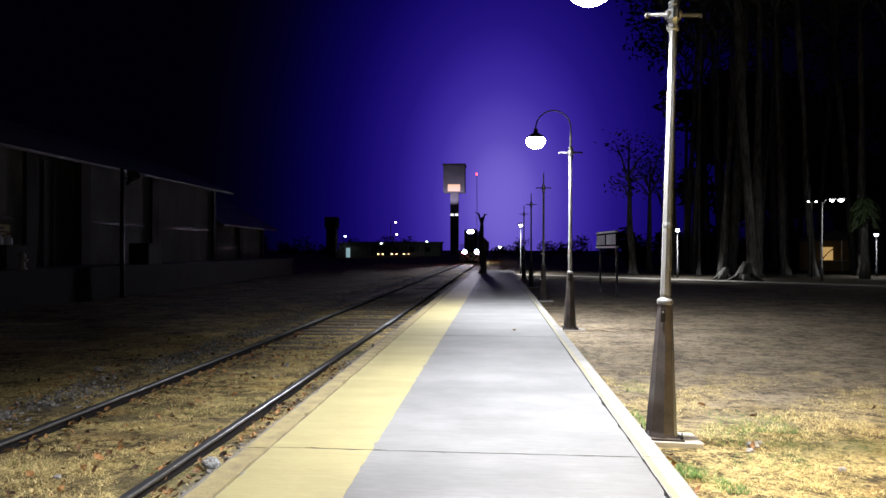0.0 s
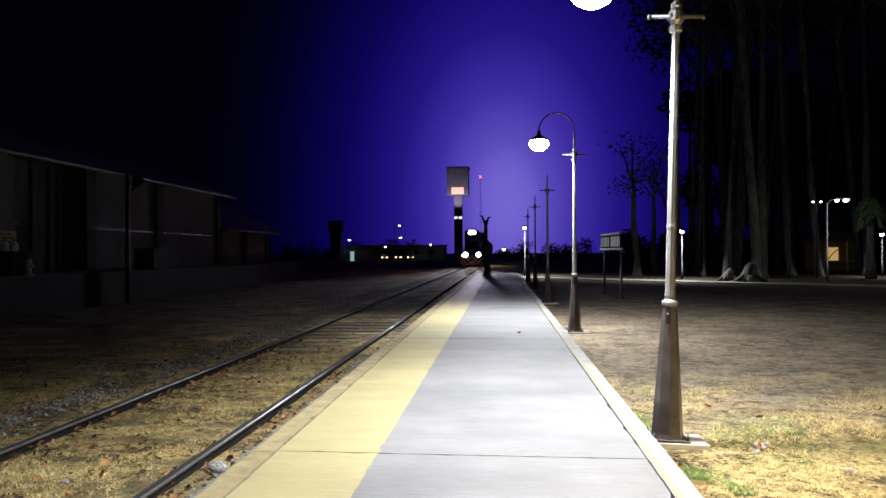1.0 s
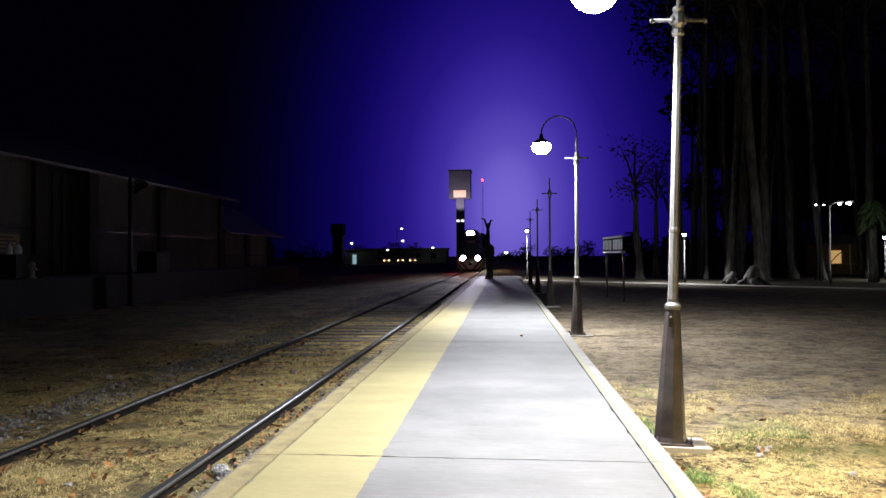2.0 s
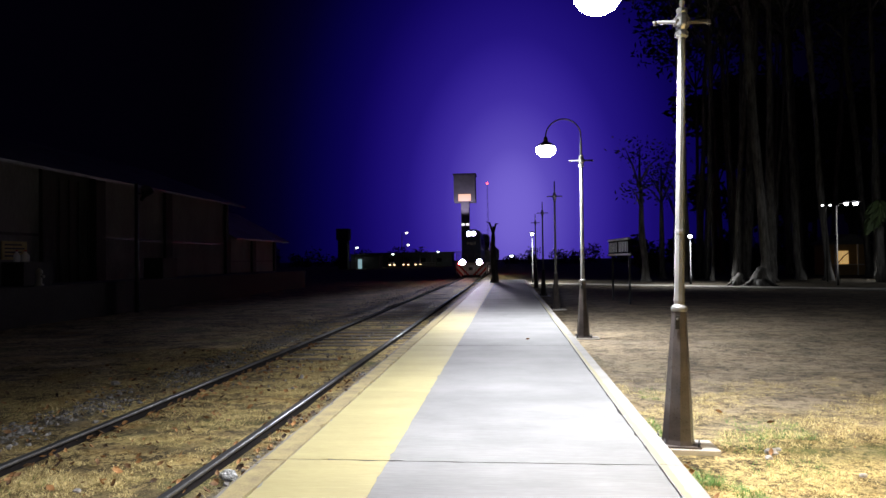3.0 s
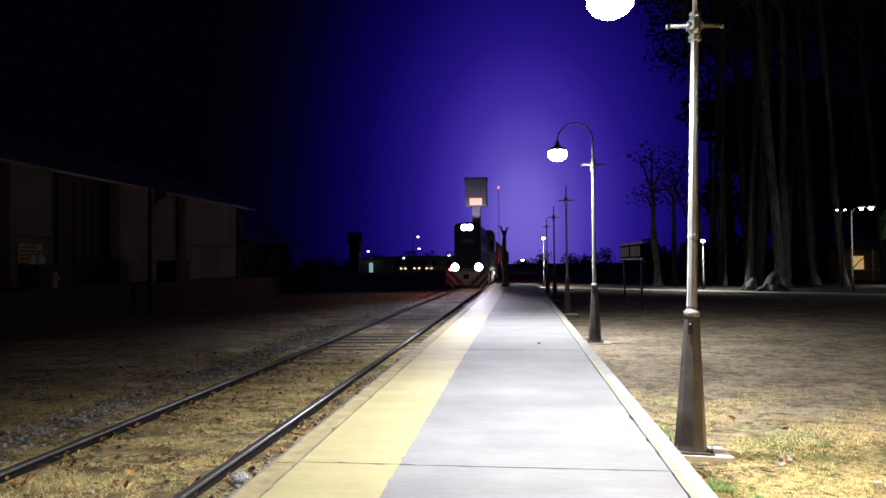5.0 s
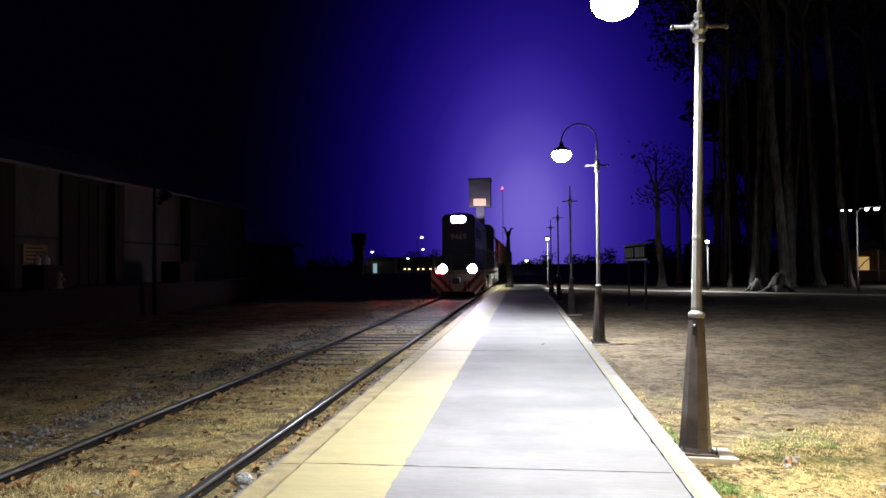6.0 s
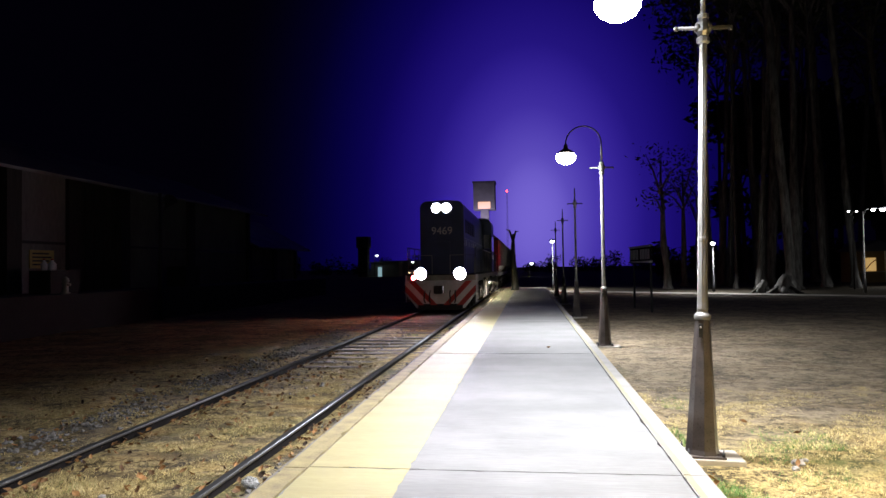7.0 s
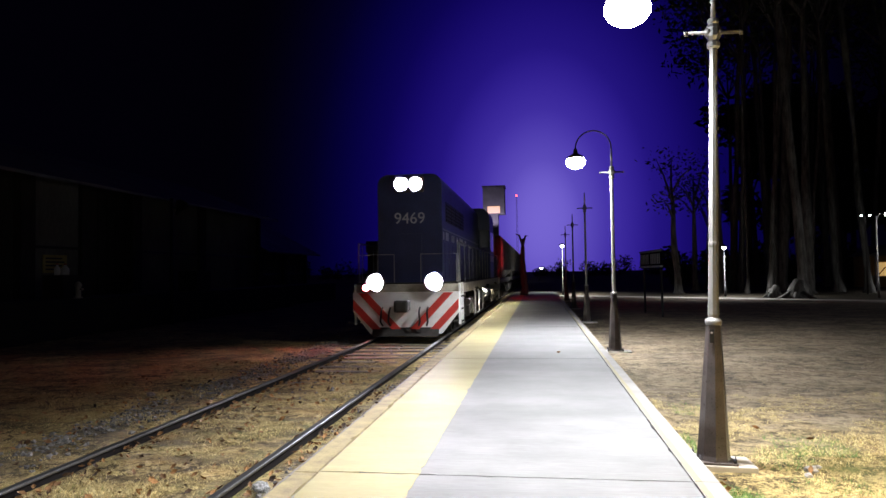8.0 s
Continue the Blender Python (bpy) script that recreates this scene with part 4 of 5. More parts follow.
def locomotive():
    ob = thing("locomotive", pose(TRACK_X, front_at(0), RAIL_Z), "dark blue diesel locomotive with blazing headlights and red-white chevrons", "locomotive")
    W, CAB = 1.36, 11.6
    part("underframe", box(B(), -W, W, 0.35, 17.6, 1.12, 1.38, 0.02), M_SILL, ob, "cream side sill")
    part("walkway", box(B(), -W + 0.03, W - 0.03, 0.4, 17.55, 1.38, 1.42), M_UNDER, ob)
    # front pilot with cut lower corners, striped
    for y0, y1, nose in ((0.0, 0.30, -1), (17.65, 17.95, 1)):
        out = [(-W, 1.18), (-W, 0.70), (-W + 0.44, 0.14), (W - 0.44, 0.14), (W, 0.70), (W, 1.18)]
        pilot = part("pilot", extrude(B(), out, 1, y0 + 0.02, y1), M_WHITE, ob, "white pilot plate with red chevron stripes")
        yf = y0 - 0.004 if nose < 0 else y1
        for s in (-1, 1):
            for k in range(3):
                x0 = s * (0.02 + 0.52 * k)
                bm = B()
                lo_z, hi_z = 0.16, 1.17
                slope = 0.95
                def edge(x_at, z):
                    return x_at + s * (z - lo_z) * slope
                lim = W - 0.006
                steps = [lo_z + (hi_z - lo_z) * i / 24 for i in range(25)]
                def width_at(z):
                    return lim if z >= 0.70 else lim - 0.44 * (0.70 - z) / 0.56
                left = [(min(abs(edge(x0, z)), width_at(z)), z) for z in steps]
                right = [(min(abs(edge(x0 + s * 0.24, z)), width_at(z)), z) for z in steps]
                rows = [(a, b, z) for (a, z), (b, _) in zip(left, right) if b - a > 0.004]
                if len(rows) < 2:
                    continue
                prev = None
                for a, b, z in rows:
                    cur = [bm.verts.new((s * xx, yy, z)) for xx, yy in ((a, yf), (b, yf), (b, yf + 0.028), (a, yf + 0.028))]
                    if prev:
                        for i in range(4):
                            bm.faces.new((prev[i], prev[(i + 1) % 4], cur[(i + 1) % 4], cur[i]))
                    else:
                        bm.faces.new(cur)
                    prev = cur
                bm.faces.new(prev)
                part("chevron_stripe", bm, M_SIGNRED, pilot, "red diagonal stripe")
    part("plough", extrude(B(), [(-0.10, 0.08), (0.10, 0.08), (0.14, 0.30), (0.02, 0.30)], 0, -0.85, 0.85), M_UNDER, ob)
    coupler = part("coupler", box(B(), -0.13, 0.13, -0.42, 0.25, 0.72, 0.98, 0.03), M_UNDER, ob)
    part("coupler_knuckle", box(B(), -0.18, 0.18, -0.60, -0.36, 0.70, 1.0, 0.06), M_UNDER, coupler)
    for s in (-1, 1):
        for k in range(2):
            part("air_hose", tube(B(), [(s * (0.38 + 0.2 * k), -0.02, 0.80), (s * (0.38 + 0.2 * k), -0.18, 0.70), (s * (0.40 + 0.2 * k), -0.20, 0.45), (s * (0.36 + 0.2 * k), -0.12, 0.35)], 0.025, 8), M_BLACKIRON, ob)
    # ditch lights on the front deck
    for s in (-1, 1):
        can = part("ditch_light", lathe(B(), [(0.05, -0.26), (0.18, -0.24), (0.235, 0.0), (0.235, 0.24), (0.222, 0.24), (0.215, -0.03), (0.02, -0.04)], 20), M_UNDER, ob)
        can.matrix_basis = pose(s * 0.75, 0.08, 1.44, 90, 0, 0)
        part("lens", lathe(B(), [(0.001, -0.005), (0.10, -0.008), (0.195, -0.018), (0.213, -0.025)], 20), M_HEAD, can, "blazing white lamp")
        part("bracket", box(B(), -0.05, 0.05, -0.20, -0.06, -0.2, -0.09), M_UNDER, can)
        part("added_beam_grid", beam_blades(0.205, 0.03, 0.14), M_BLACKIRON, can)
        # small glowing dome, added so that some light spills past the grid
        part("spill_glow", lathe(B(), [(0.019, 0.142), (0.021, 0.155), (0.016, 0.17), (0.007, 0.18), (0.001, 0.181)], 14), M_HEAD, can, "small added glow that spills light sideways")
    # nose hood, cab, long hood
    nose = part("nose_hood", extrude(B(), hood_outline(0.86, 1.42, 4.28), 1, 0.75, CAB), M_BLUE, ob)
    part("nose_door", box(B(), -0.32, 0.32, 0.725, 0.75, 1.5, 2.7, 0.01), M_BLUE, nose)
    house = part("headlight_housing", box(B(), -0.40, 0.40, 0.64, 0.77, 3.79, 4.21, 0.05), M_UNDER, ob)
    for s in (-1, 1):
        part("lens", lathe(B(), [(0.001, 0.03), (0.10, 0.024), (0.165, 0.004), (0.17, 0.0)], 20), M_HEAD, house, "blazing white headlight").matrix_basis = pose(s * 0.192, 0.636, 4.0, 90, 0, 0)
    for s in (-1, 1):
        part("bezel", lathe(B(), [(0.172, -0.01), (0.185, 0.0), (0.188, 0.12), (0.176, 0.12), (0.172, 0.0)], 24), M_UNDER, house).matrix_basis = pose(s * 0.192, 0.636, 4.0, 90, 0, 0)
        part("added_beam_grid", beam_blades(0.165, 0.035, 0.12), M_BLACKIRON, house).matrix_basis = pose(s * 0.192, 0.636, 4.0, 90, 0, 0)
    digits("9469", 0.42, M_NUMBER, nose, pose(0, 0.742, 3.10, 90, 0, 0))
    cab = part("cab", extrude(B(), hood_outline(W - 0.02, 1.42, 4.36, 0.4), 1, CAB, CAB + 2.2), M_BLUE, ob)
    part("cab_stripe", box(B(), W - 0.022, W - 0.012, CAB + 0.05, CAB + 2.15, 2.1, 2.35), M_WHITE, cab, "white waist stripe")
    for s in (-1, 1):
        for y0, y1 in ((CAB + 0.2, CAB + 0.95), (CAB + 1.15, CAB + 1.95)):
            win = part("window", box(B(), s * (W - 0.02) - 0.012, s * (W - 0.02) + 0.012, y0, y1, 2.55, 3.35, 0.004), M_GLASS, cab)
            part("window_frame", box(B(), s * (W - 0.02) - 0.02, s * (W - 0.02) + 0.02, y0 - 0.04, y1 + 0.04, 2.49, 2.545), M_BLACKIRON, win)
        part("windscreen", box(B(), s * 1.11 - 0.2, s * 1.11 + 0.2, CAB - 0.015, CAB, 2.7, 3.45, 0.004), M_GLASS, cab)
    part("short_hood", extrude(B(), hood_outline(0.88, 1.42, 4.1), 1, CAB + 2.2, 17.0), M_BLUE, ob)
    for s in (-1, 1):
        for k in range(13):
            door = part("hood_door", box(B(), s * 0.86 - 0.012, s * 0.86 + 0.012, 1.2 + k * 0.80, 1.94 + k * 0.80, 1.5, 2.45, 0.004), M_BLUE, nose)
            part("door_latch", box(B(), s * 0.88 - 0.012, s * 0.88 + 0.012, 1.84 + k * 0.80, 1.88 + k * 0.80, 1.9, 2.05), M_RAILPAINT, door)
        part("waist_line", box(B(), s * 0.86 - 0.014, s * 0.86 + 0.014, 0.9, CAB - 0.1, 2.80, 2.83), M_NUMBER, nose, "thin pale line along the hood")
        rng = random.Random(31)
        y = 0.95
        while y < 8.4:
            wide = rng.uniform(0.10, 0.34)
            if rng.random() < 0.85:
                part("letter_bar", box(B(), s * 0.86 - 0.014, s * 0.86 + 0.014, y, y + wide, 2.54, 2.54 + rng.choice((0.12, 0.20, 0.22))), M_WHITE, nose, "white painted lettering bar")
            y += wide + rng.uniform(0.08, 0.3)
        for k in range(4):
            grille = part("grille", box(B(), s * 0.86 - 0.016, s * 0.86 + 0.016, 1.5 + k * 1.1, 2.45 + k * 1.1, 3.05, 3.6), M_BLACKIRON, nose)
            for j in range(5):
                part("slat", box(B(), s * 0.86 - 0.026, s * 0.86 + 0.026, 1.52 + k * 1.1, 2.43 + k * 1.1, 3.09 + j * 0.1, 3.12 + j * 0.1), M_UNDER, grille)
        part("roof_edge_rail", tube(B(), [(s * 0.80, 1.0, 4.14), (s * 0.80, CAB - 0.2, 4.14)], 0.016, 6), M_RAILPAINT, nose)
    for k in range(4):
        part("roof_fan", lathe(B(), [(0.5, 4.2), (0.5, 4.38), (0.44, 4.41), (0.05, 4.36)], 20, (0, 2.2 + k * 1.4, 0)), M_UNDER, nose)
    part("exhaust", box(B(), -0.2, 0.2, 8.6, 9.4, 4.2, 4.45, 0.03), M_UNDER, nose)
    part("fuel_tank", extrude(B(), [(-1.25, 1.1), (-1.25, 0.55), (-0.95, 0.3), (0.95, 0.3), (1.25, 0.55), (1.25, 1.1)], 1, 6.9, 11.0), M_UNDER, ob)
    for s in (-1, 1):
        rail_pts = [(s * (W - 0.05), 0.45, 1.42), (s * (W - 0.05), 0.45, 2.45), (s * (W - 0.05), CAB - 0.1, 2.45)]
        part("handrail", tube(B(), rail_pts, 0.02, 8), M_RAILPAINT, ob, "grey handrail")
        part("handrail", tube(B(), [(s * (W - 0.05), CAB + 2.3, 2.45), (s * (W - 0.05), 17.5, 2.45)], 0.02, 8), M_RAILPAINT, ob, "grey handrail")
        for y in [0.8 + 1.2 * k for k in range(9)] + [CAB + 2.4 + 1.1 * k for k in range(4)]:
            part("stanchion", tube(B(), [(s * (W - 0.05), y, 1.40), (s * (W - 0.05), y, 2.45)], 0.014, 6), M_RAILPAINT, ob)
        part("front_rail", tube(B(), [(s * 0.35, 0.36, 1.42), (s * 0.35, 0.36, 2.15), (s * 1.28, 0.36, 2.15), (s * 1.28, 0.36, 1.42)], 0.014, 8), M_RAILPAINT, ob, "grey front handrail")
        for y in (0.55, 17.2):
            stair = part("steps", box(B(), s * W - 0.03, s * W + 0.03, y - 0.3, y - 0.26, 0.35, 1.4), M_WHITE, ob, "boarding steps with white edges")
            part("step_side", box(B(), s * W - 0.03, s * W + 0.03, y + 0.26, y + 0.3, 0.35, 1.4), M_WHITE, stair)
            for z in (0.4, 0.72, 1.04):
                part("tread", box(B(), s * W - 0.2, s * W + 0.04, y - 0.26, y + 0.26, z, z + 0.03), M_UNDER, stair)
    # red markers at both ends, and small lights over the steps
    for x, y, z, face, side, wide in ((-1.02, -0.02, 1.30, 90, 0, 1.0), (1.28, 17.98, 2.2, -90, -62, 0.6)):
        marker = part("marker_lamp", lathe(B(), [(0.05, -0.12), (0.085, -0.10), (0.09, 0.02), (0.08, 0.02), (0.075, -0.03), (0.01, -0.04)], 16), M_UNDER, ob)
        marker.matrix_basis = pose(x, y, z, 0, 0, side) @ pose(0, 0, 0, face, 0, 0)
        part("lens", lathe(B(), [(0.001, 0.005), (0.05 * wide, 0.0), (0.07 * wide, -0.02)], 16), M_REDDISC, marker, "glowing red lens")
    part("end_panel", box(B(), -1.25, 1.25, 17.6, 17.86, 1.4, 2.4, 0.02), M_BLUE, ob)
    for y in (4.3, 8.9, 13.4):
        fixture = part("step_lamp", lathe(B(), [(0.03, 0.05), (0.06, 0.04), (0.065, -0.02), (0.055, -0.02), (0.01, 0.0)], 14, (W + 0.06, y, 1.16)), M_UNDER, ob)
        part("lens", lathe(B(), [(0.001, -0.012), (0.04, -0.008), (0.052, -0.004)], 12, (W + 0.06, y, 1.155)), M_STEPLIT, fixture, "small glowing lens")
    for y in (3.9, 5.2, 6.6):
        part("grab_rail", tube(B(), [(W, y, 1.15), (W + 0.05, y, 1.05), (W + 0.05, y, 0.42), (W, y, 0.36)], 0.022, 8), M_WHITE, ob, "white grab rail")
    for y in (8.0, 9.9):
        part("air_tank", tube(B(), [(1.22, y - 0.8, 0.86), (1.22, y + 0.8, 0.86)], 0.16, 14), M_RAILPAINT, ob, "grey air reservoir")
    bogie(ob, 3.6, (-1.65, 0.0, 1.65), 0.5)
    bogie(ob, 14.2, (-1.65, 0.0, 1.65), 0.5)
    return ob


def hopper():
    ob = thing("hopper_wagon", pose(TRACK_X, 0, RAIL_Z), "grey ribbed grain hopper wagon in the train", "wagon", "hopper wagons")
    body = part("hopper_body", extrude(B(), [(-1.25, 1.5), (-1.4, 1.8), (-1.4, 3.55), (-0.9, 3.95), (0.9, 3.95), (1.4, 3.55), (1.4, 1.8), (1.25, 1.5)], 1, 0.9, 13.1), M_HOPPER, ob)
    for s in (-1, 1):
        for k in range(13):
            part("rib", box(B(), s * 1.43 - 0.035, s * 1.43 + 0.035, 1.0 + k * 0.99, 1.1 + k * 0.99, 1.75, 3.5), M_HOPPER, body)
    part("sill", box(B(), -1.3, 1.3, 0.2, 13.8, 1.05, 1.3, 0.02), M_UNDER, ob)
    for y in (0.9, 13.0):
        part("end_post", box(B(), -1.3, 1.3, y - 0.7 if y < 5 else y + 0.62, y - 0.62 if y < 5 else y + 0.7, 1.3, 2.0), M_UNDER, ob)
        part("end_ladder", box(B(), 1.05, 1.35, y - 0.15, y + 0.15, 1.3, 3.6), M_UNDER, ob)
    for y in (3.2, 7.0, 10.8):
        bm = B()
        rows = [[bm.verts.new(p) for p in ((-a, y - b, z), (a, y - b, z), (a, y + b, z), (-a, y + b, z))] for a, b, z in ((1.2, 1.4, 1.5), (0.4, 0.4, 0.55))]
        for i in range(4):
            bm.faces.new((rows[0][i], rows[0][(i + 1) % 4], rows[1][(i + 1) % 4], rows[1][i]))
        bm.faces.new(rows[0])
        bm.faces.new(rows[1])
        part("chute", bm, M_HOPPER, ob)
    part("coupler", box(B(), -0.12, 0.12, -0.35, 0.4, 0.75, 0.98, 0.02), M_UNDER, ob)
    for y in (2.0, 12.0):
        bogie(ob, y, (-0.85, 0.85), 0.45, 1.05)
    return ob


loco = locomotive()
LOCO_WHEELS = list(WHEELS)
WHEELS.clear()
wagons = [hopper()]
WAGON_WHEELS = list(WHEELS)
wagons += [copy_thing(wagons[0], pose(TRACK_X, 0, RAIL_Z)) for _ in range(3)]


# ---- far buildings and lights ----
def goods_shed(x, y0, y1, h, w, bays, label):
    """bays: stretches of the front wall, each (start, end, kind): plaster panel, or dark timber door."""
    ob = thing("warehouse", pose(x, 0, 0), label, "warehouse", "sheds beside the line")
    part("back_wall", box(B(), -w, -w + 0.3, y0, y1, -0.3, h), M_BRICK, ob)
    for y in (y0, y1 - 0.3):
        part("gable_wall", extrude(B(), [(-w + 0.3, -0.3), (-0.3, -0.3), (-0.3, h), (-w / 2, h + 1.7), (-w + 0.3, h)], 1, y, y + 0.3), M_PLASTER, ob)
    for s in (0, 1):
        a, b = ((0.9, h - 0.30), (-w / 2, h + 1.8)) if s == 0 else ((-w - 0.9, h - 0.30), (-w / 2, h + 1.8))
        part("roof", extrude(B(), [a, b, (b[0], b[1] + 0.1), (a[0], a[1] + 0.1)], 1, y0 - 0.5, y1 + 0.5), M_TIN, ob, "rusty corrugated zinc roof slope")
    for a, b, kind in bays:
        if kind == "panel":
            panel = part("wall_panel", box(B(), -0.3, 0.0, a, b, -0.3, h - 0.05), M_PLASTER, ob, "stained pale plaster panel")
            part("tie_rail", box(B(), 0.003, 0.05, a + 0.02, b - 0.02, h * 0.53, h * 0.53 + 0.09), M_BLACKIRON, panel)
        else:
            door = part("sliding_door", box(B(), -0.22, -0.14, a, b, -0.3, h - 0.05), M_TIMBER, ob, "dark timber sliding door")
            n = max(3, int((b - a) / 0.5))
            for k in range(n):
                y = a + (b - a) * (k + 0.5) / n
                part("batten", box(B(), -0.14, -0.10, y - 0.05, y + 0.05, 0.9, h - 0.3), M_TIMBER, door)
    for y in sorted({e for a, b, _ in bays for e in (a, b)}):
        part("wall_post", box(B(), -0.32, 0.14, y - 0.16, y + 0.16, -0.2, h - 0.1, 0.02), M_TIMBER, ob, "dark timber post")
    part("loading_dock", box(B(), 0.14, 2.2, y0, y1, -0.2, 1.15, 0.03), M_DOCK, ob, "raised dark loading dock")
    return ob


M_PLASTER = material("stained_plaster", (0.18, 0.172, 0.17), (0.085, 0.08, 0.08), 0.9, 0, 0.9, 9, 0.3, stretch=(1, 1, 0.4))
M_TIMBER = material("tarred_timber", (0.035, 0.030, 0.026), (0.016, 0.014, 0.012), 0.85, 0, 2, 20, 0.4, stretch=(4, 4, 0.5))
M_DOCK = material("dark_concrete", (0.035, 0.032, 0.030), (0.02, 0.018, 0.017), 0.92, 0, 1.2, 14, 0.4)
SHED_X = -16.0
goods_shed(SHED_X, 13.0, 36.9, 5.2, 9.0, ((13.3, 18.8, "door"), (19.1, 21.6, "panel"), (21.9, 24.6, "door"), (24.9, 29.9, "panel"), (30.2, 36.6, "panel")), "long old goods shed of pale panels between dark posts")
goods_shed(SHED_X - 0.6, 38.0, 46.4, 3.4, 6.0, ((38.3, 42.0, "panel"), (42.3, 46.1, "panel")), "lower plastered shed farther along the line")


def yard_clutter():
    """What stands along the loading dock of the shed."""
    pole = thing("loudspeaker_pole", pose(SHED_X + 2.5, 23.2, 0), "dark iron pole carrying a horn loudspeaker beside the dock", "pole")
    part("pole", tube(B(), [(0, 0, -0.2), (0, 0, 2.0), (0, 0, 4.7)], [0.09, 0.08, 0.06], 10), M_BLACKIRON, pole)
    horn = part("horn", lathe(B(), [(0.06, -0.30), (0.10, -0.05), (0.24, 0.24), (0.22, 0.24), (0.06, 0.0)], 16), M_BLACKIRON, pole)
    horn.matrix_basis = pose(0.32, 0.0, 4.3, 50, 0, 60)
    part("bracket", tube(B(), [(0, 0, 4.35), (0.3, 0, 4.3)], 0.025, 8), M_BLACKIRON, pole)
    for x, y, w, d, h in ((1.3, 19.2, 0.7, 1.3, 0.72), (1.5, 26.7, 0.8, 1.2, 0.85)):
        crate = thing("crate", pose(SHED_X + x, y, 1.15), "dark wooden crate standing on the loading dock", "crate", "crates on the dock")
        part("body", box(B(), -w / 2, w / 2, -d / 2, d / 2, 0, h, 0.01), M_TIMBER, crate)
        for k in range(4):
            part("slat", box(B(), w / 2, w / 2 + 0.025, -d / 2, d / 2, 0.05 + k * h / 4, 0.05 + k * h / 4 + h / 5.5), M_TIMBER, crate)
    for y, r in ((18.75, 0.09), (19.1, 0.12)):
        jug = thing("jug", pose(SHED_X + 1.3, y, 1.87), "small white plastic jug on a crate", "jug", "jugs on the crate")
        part("body", lathe(B(), [(r * 0.9, 0), (r, 0.05), (r, 0.2), (r * 0.4, 0.28), (r * 0.3, 0.32)], 14), M_WHITE, jug)
        part("cap", lathe(B(), [(r * 0.36, 0.32), (r * 0.36, 0.36), (0.005, 0.365)], 12), M_SIGNRED, jug)
    board = thing("notice_board", pose(SHED_X, 20.2, 0), "yellowed notice board fixed to the shed wall", "sign")
    part("board", box(B(), 0.06, 0.10, -0.55, 0.55, 1.95, 2.55, 0.01), M_OCHRE, board)
    for k in range(4):
        part("text_bar", box(B(), 0.10, 0.106, -0.45, 0.42 - 0.12 * (k % 2), 2.05 + k * 0.12, 2.10 + k * 0.12), M_BLACKIRON, board)
    stand = thing("hydrant", pose(SHED_X + 2.05, 18.7, 1.15), "small pale hydrant on the edge of the dock", "hydrant")
    part("barrel", lathe(B(), [(0.13, 0), (0.13, 0.04), (0.08, 0.06), (0.08, 0.36), (0.11, 0.38), (0.09, 0.46), (0.02, 0.52)], 14), M_SILL, stand)
    part("outlet", tube(B(), [(0.05, 0, 0.28), (0.16, 0, 0.28)], 0.04, 10), M_SILL, stand)


M_OCHRE = material("yellowed_paint", (0.50, 0.40, 0.12), (0.30, 0.24, 0.08), 0.7, 0, 3, 30, 0.2)
yard_clutter()


def grain_tower():
    ob = thing("grain_elevator", pose(-16.75, 264, 0), "tall concrete grain elevator with a lit orange window", "tower")
    part("shaft", box(B(), -1.6, 1.6, -1.6, 1.6, -1, 24.4, 0.1), M_CONCFAR, ob)
    head = part("head_house", box(B(), -4.2, 4.2, -4, 4, 24.4, 34.8, 0.1), M_CONCFAR, ob)
    part("roof", box(B(), -4.5, 4.5, -4.3, 4.3, 34.8, 35.4), M_TIN, ob)
    win = part("lit_window", box(B(), -2.4, 2.4, -4.08, -3.98, 24.6, 27.3), M_ORANGE, head, "window lit orange from inside")
    part("window_frame", box(B(), -2.5, 2.5, -4.1, -3.98, 24.45, 24.58), M_CONCFAR, win)
    for x in (-0.9, 0.9):
        part("small_window", box(B(), x - 0.6, x + 0.6, -1.68, -1.58, 15.2, 16.0), M_PALEWIN, ob, "small pale lit window")


M_ORANGE = glow("orange_interior_light", (1.0, 0.50, 0.18), 0.85)
M_PALEWIN = glow("pale_interior_light", (0.9, 0.85, 0.9), 1.6)
M_HUTLIT = glow("cyan_wall_light", (0.55, 0.9, 1.0), 0.4)
grain_tower()


def mast(x, y, h):
    ob = thing("radio_mast", pose(x, y, 0), "thin lattice mast with a red beacon on top", "mast")
    for i in range(3):
        a = i * 2.094
        part("mast_leg", tube(B(), [(0.6 * math.cos(a), 0.6 * math.sin(a), -0.5), (0.2 * math.cos(a), 0.2 * math.sin(a), h)], 0.05, 6), M_UNDER, ob)
    for k in range(16):
        z = k * h / 16
        r = 0.6 - 0.4 * z / h
        pts = [(r * math.cos(i * 2.094), r * math.sin(i * 2.094), z + i * h / 48) for i in range(4)]
        part("mast_brace", tube(B(), pts, 0.03, 5), M_UNDER, ob)
    part("beacon", lathe(B(), [(0.3, 0), (0.42, 0.3), (0.3, 0.8), (0.05, 0.95)], 12, (0, 0, h)), M_RED, ob, "glowing red beacon")


mast(-9.1, 300, 35.3)


def brick_pillar(x, y):
    ob = thing("brick_tower", pose(x, y, 0), "square brick water-tank tower beside the line", "tower")
    part("shaft", box(B(), -1.1, 1.1, -1.1, 1.1, -0.5, 6.6, 0.05), M_BRICK, ob)
    part("cap", box(B(), -1.4, 1.4, -1.4, 1.4, 6.6, 9.2, 0.08), M_CONCFAR, ob)


brick_pillar(-37.5, 150)


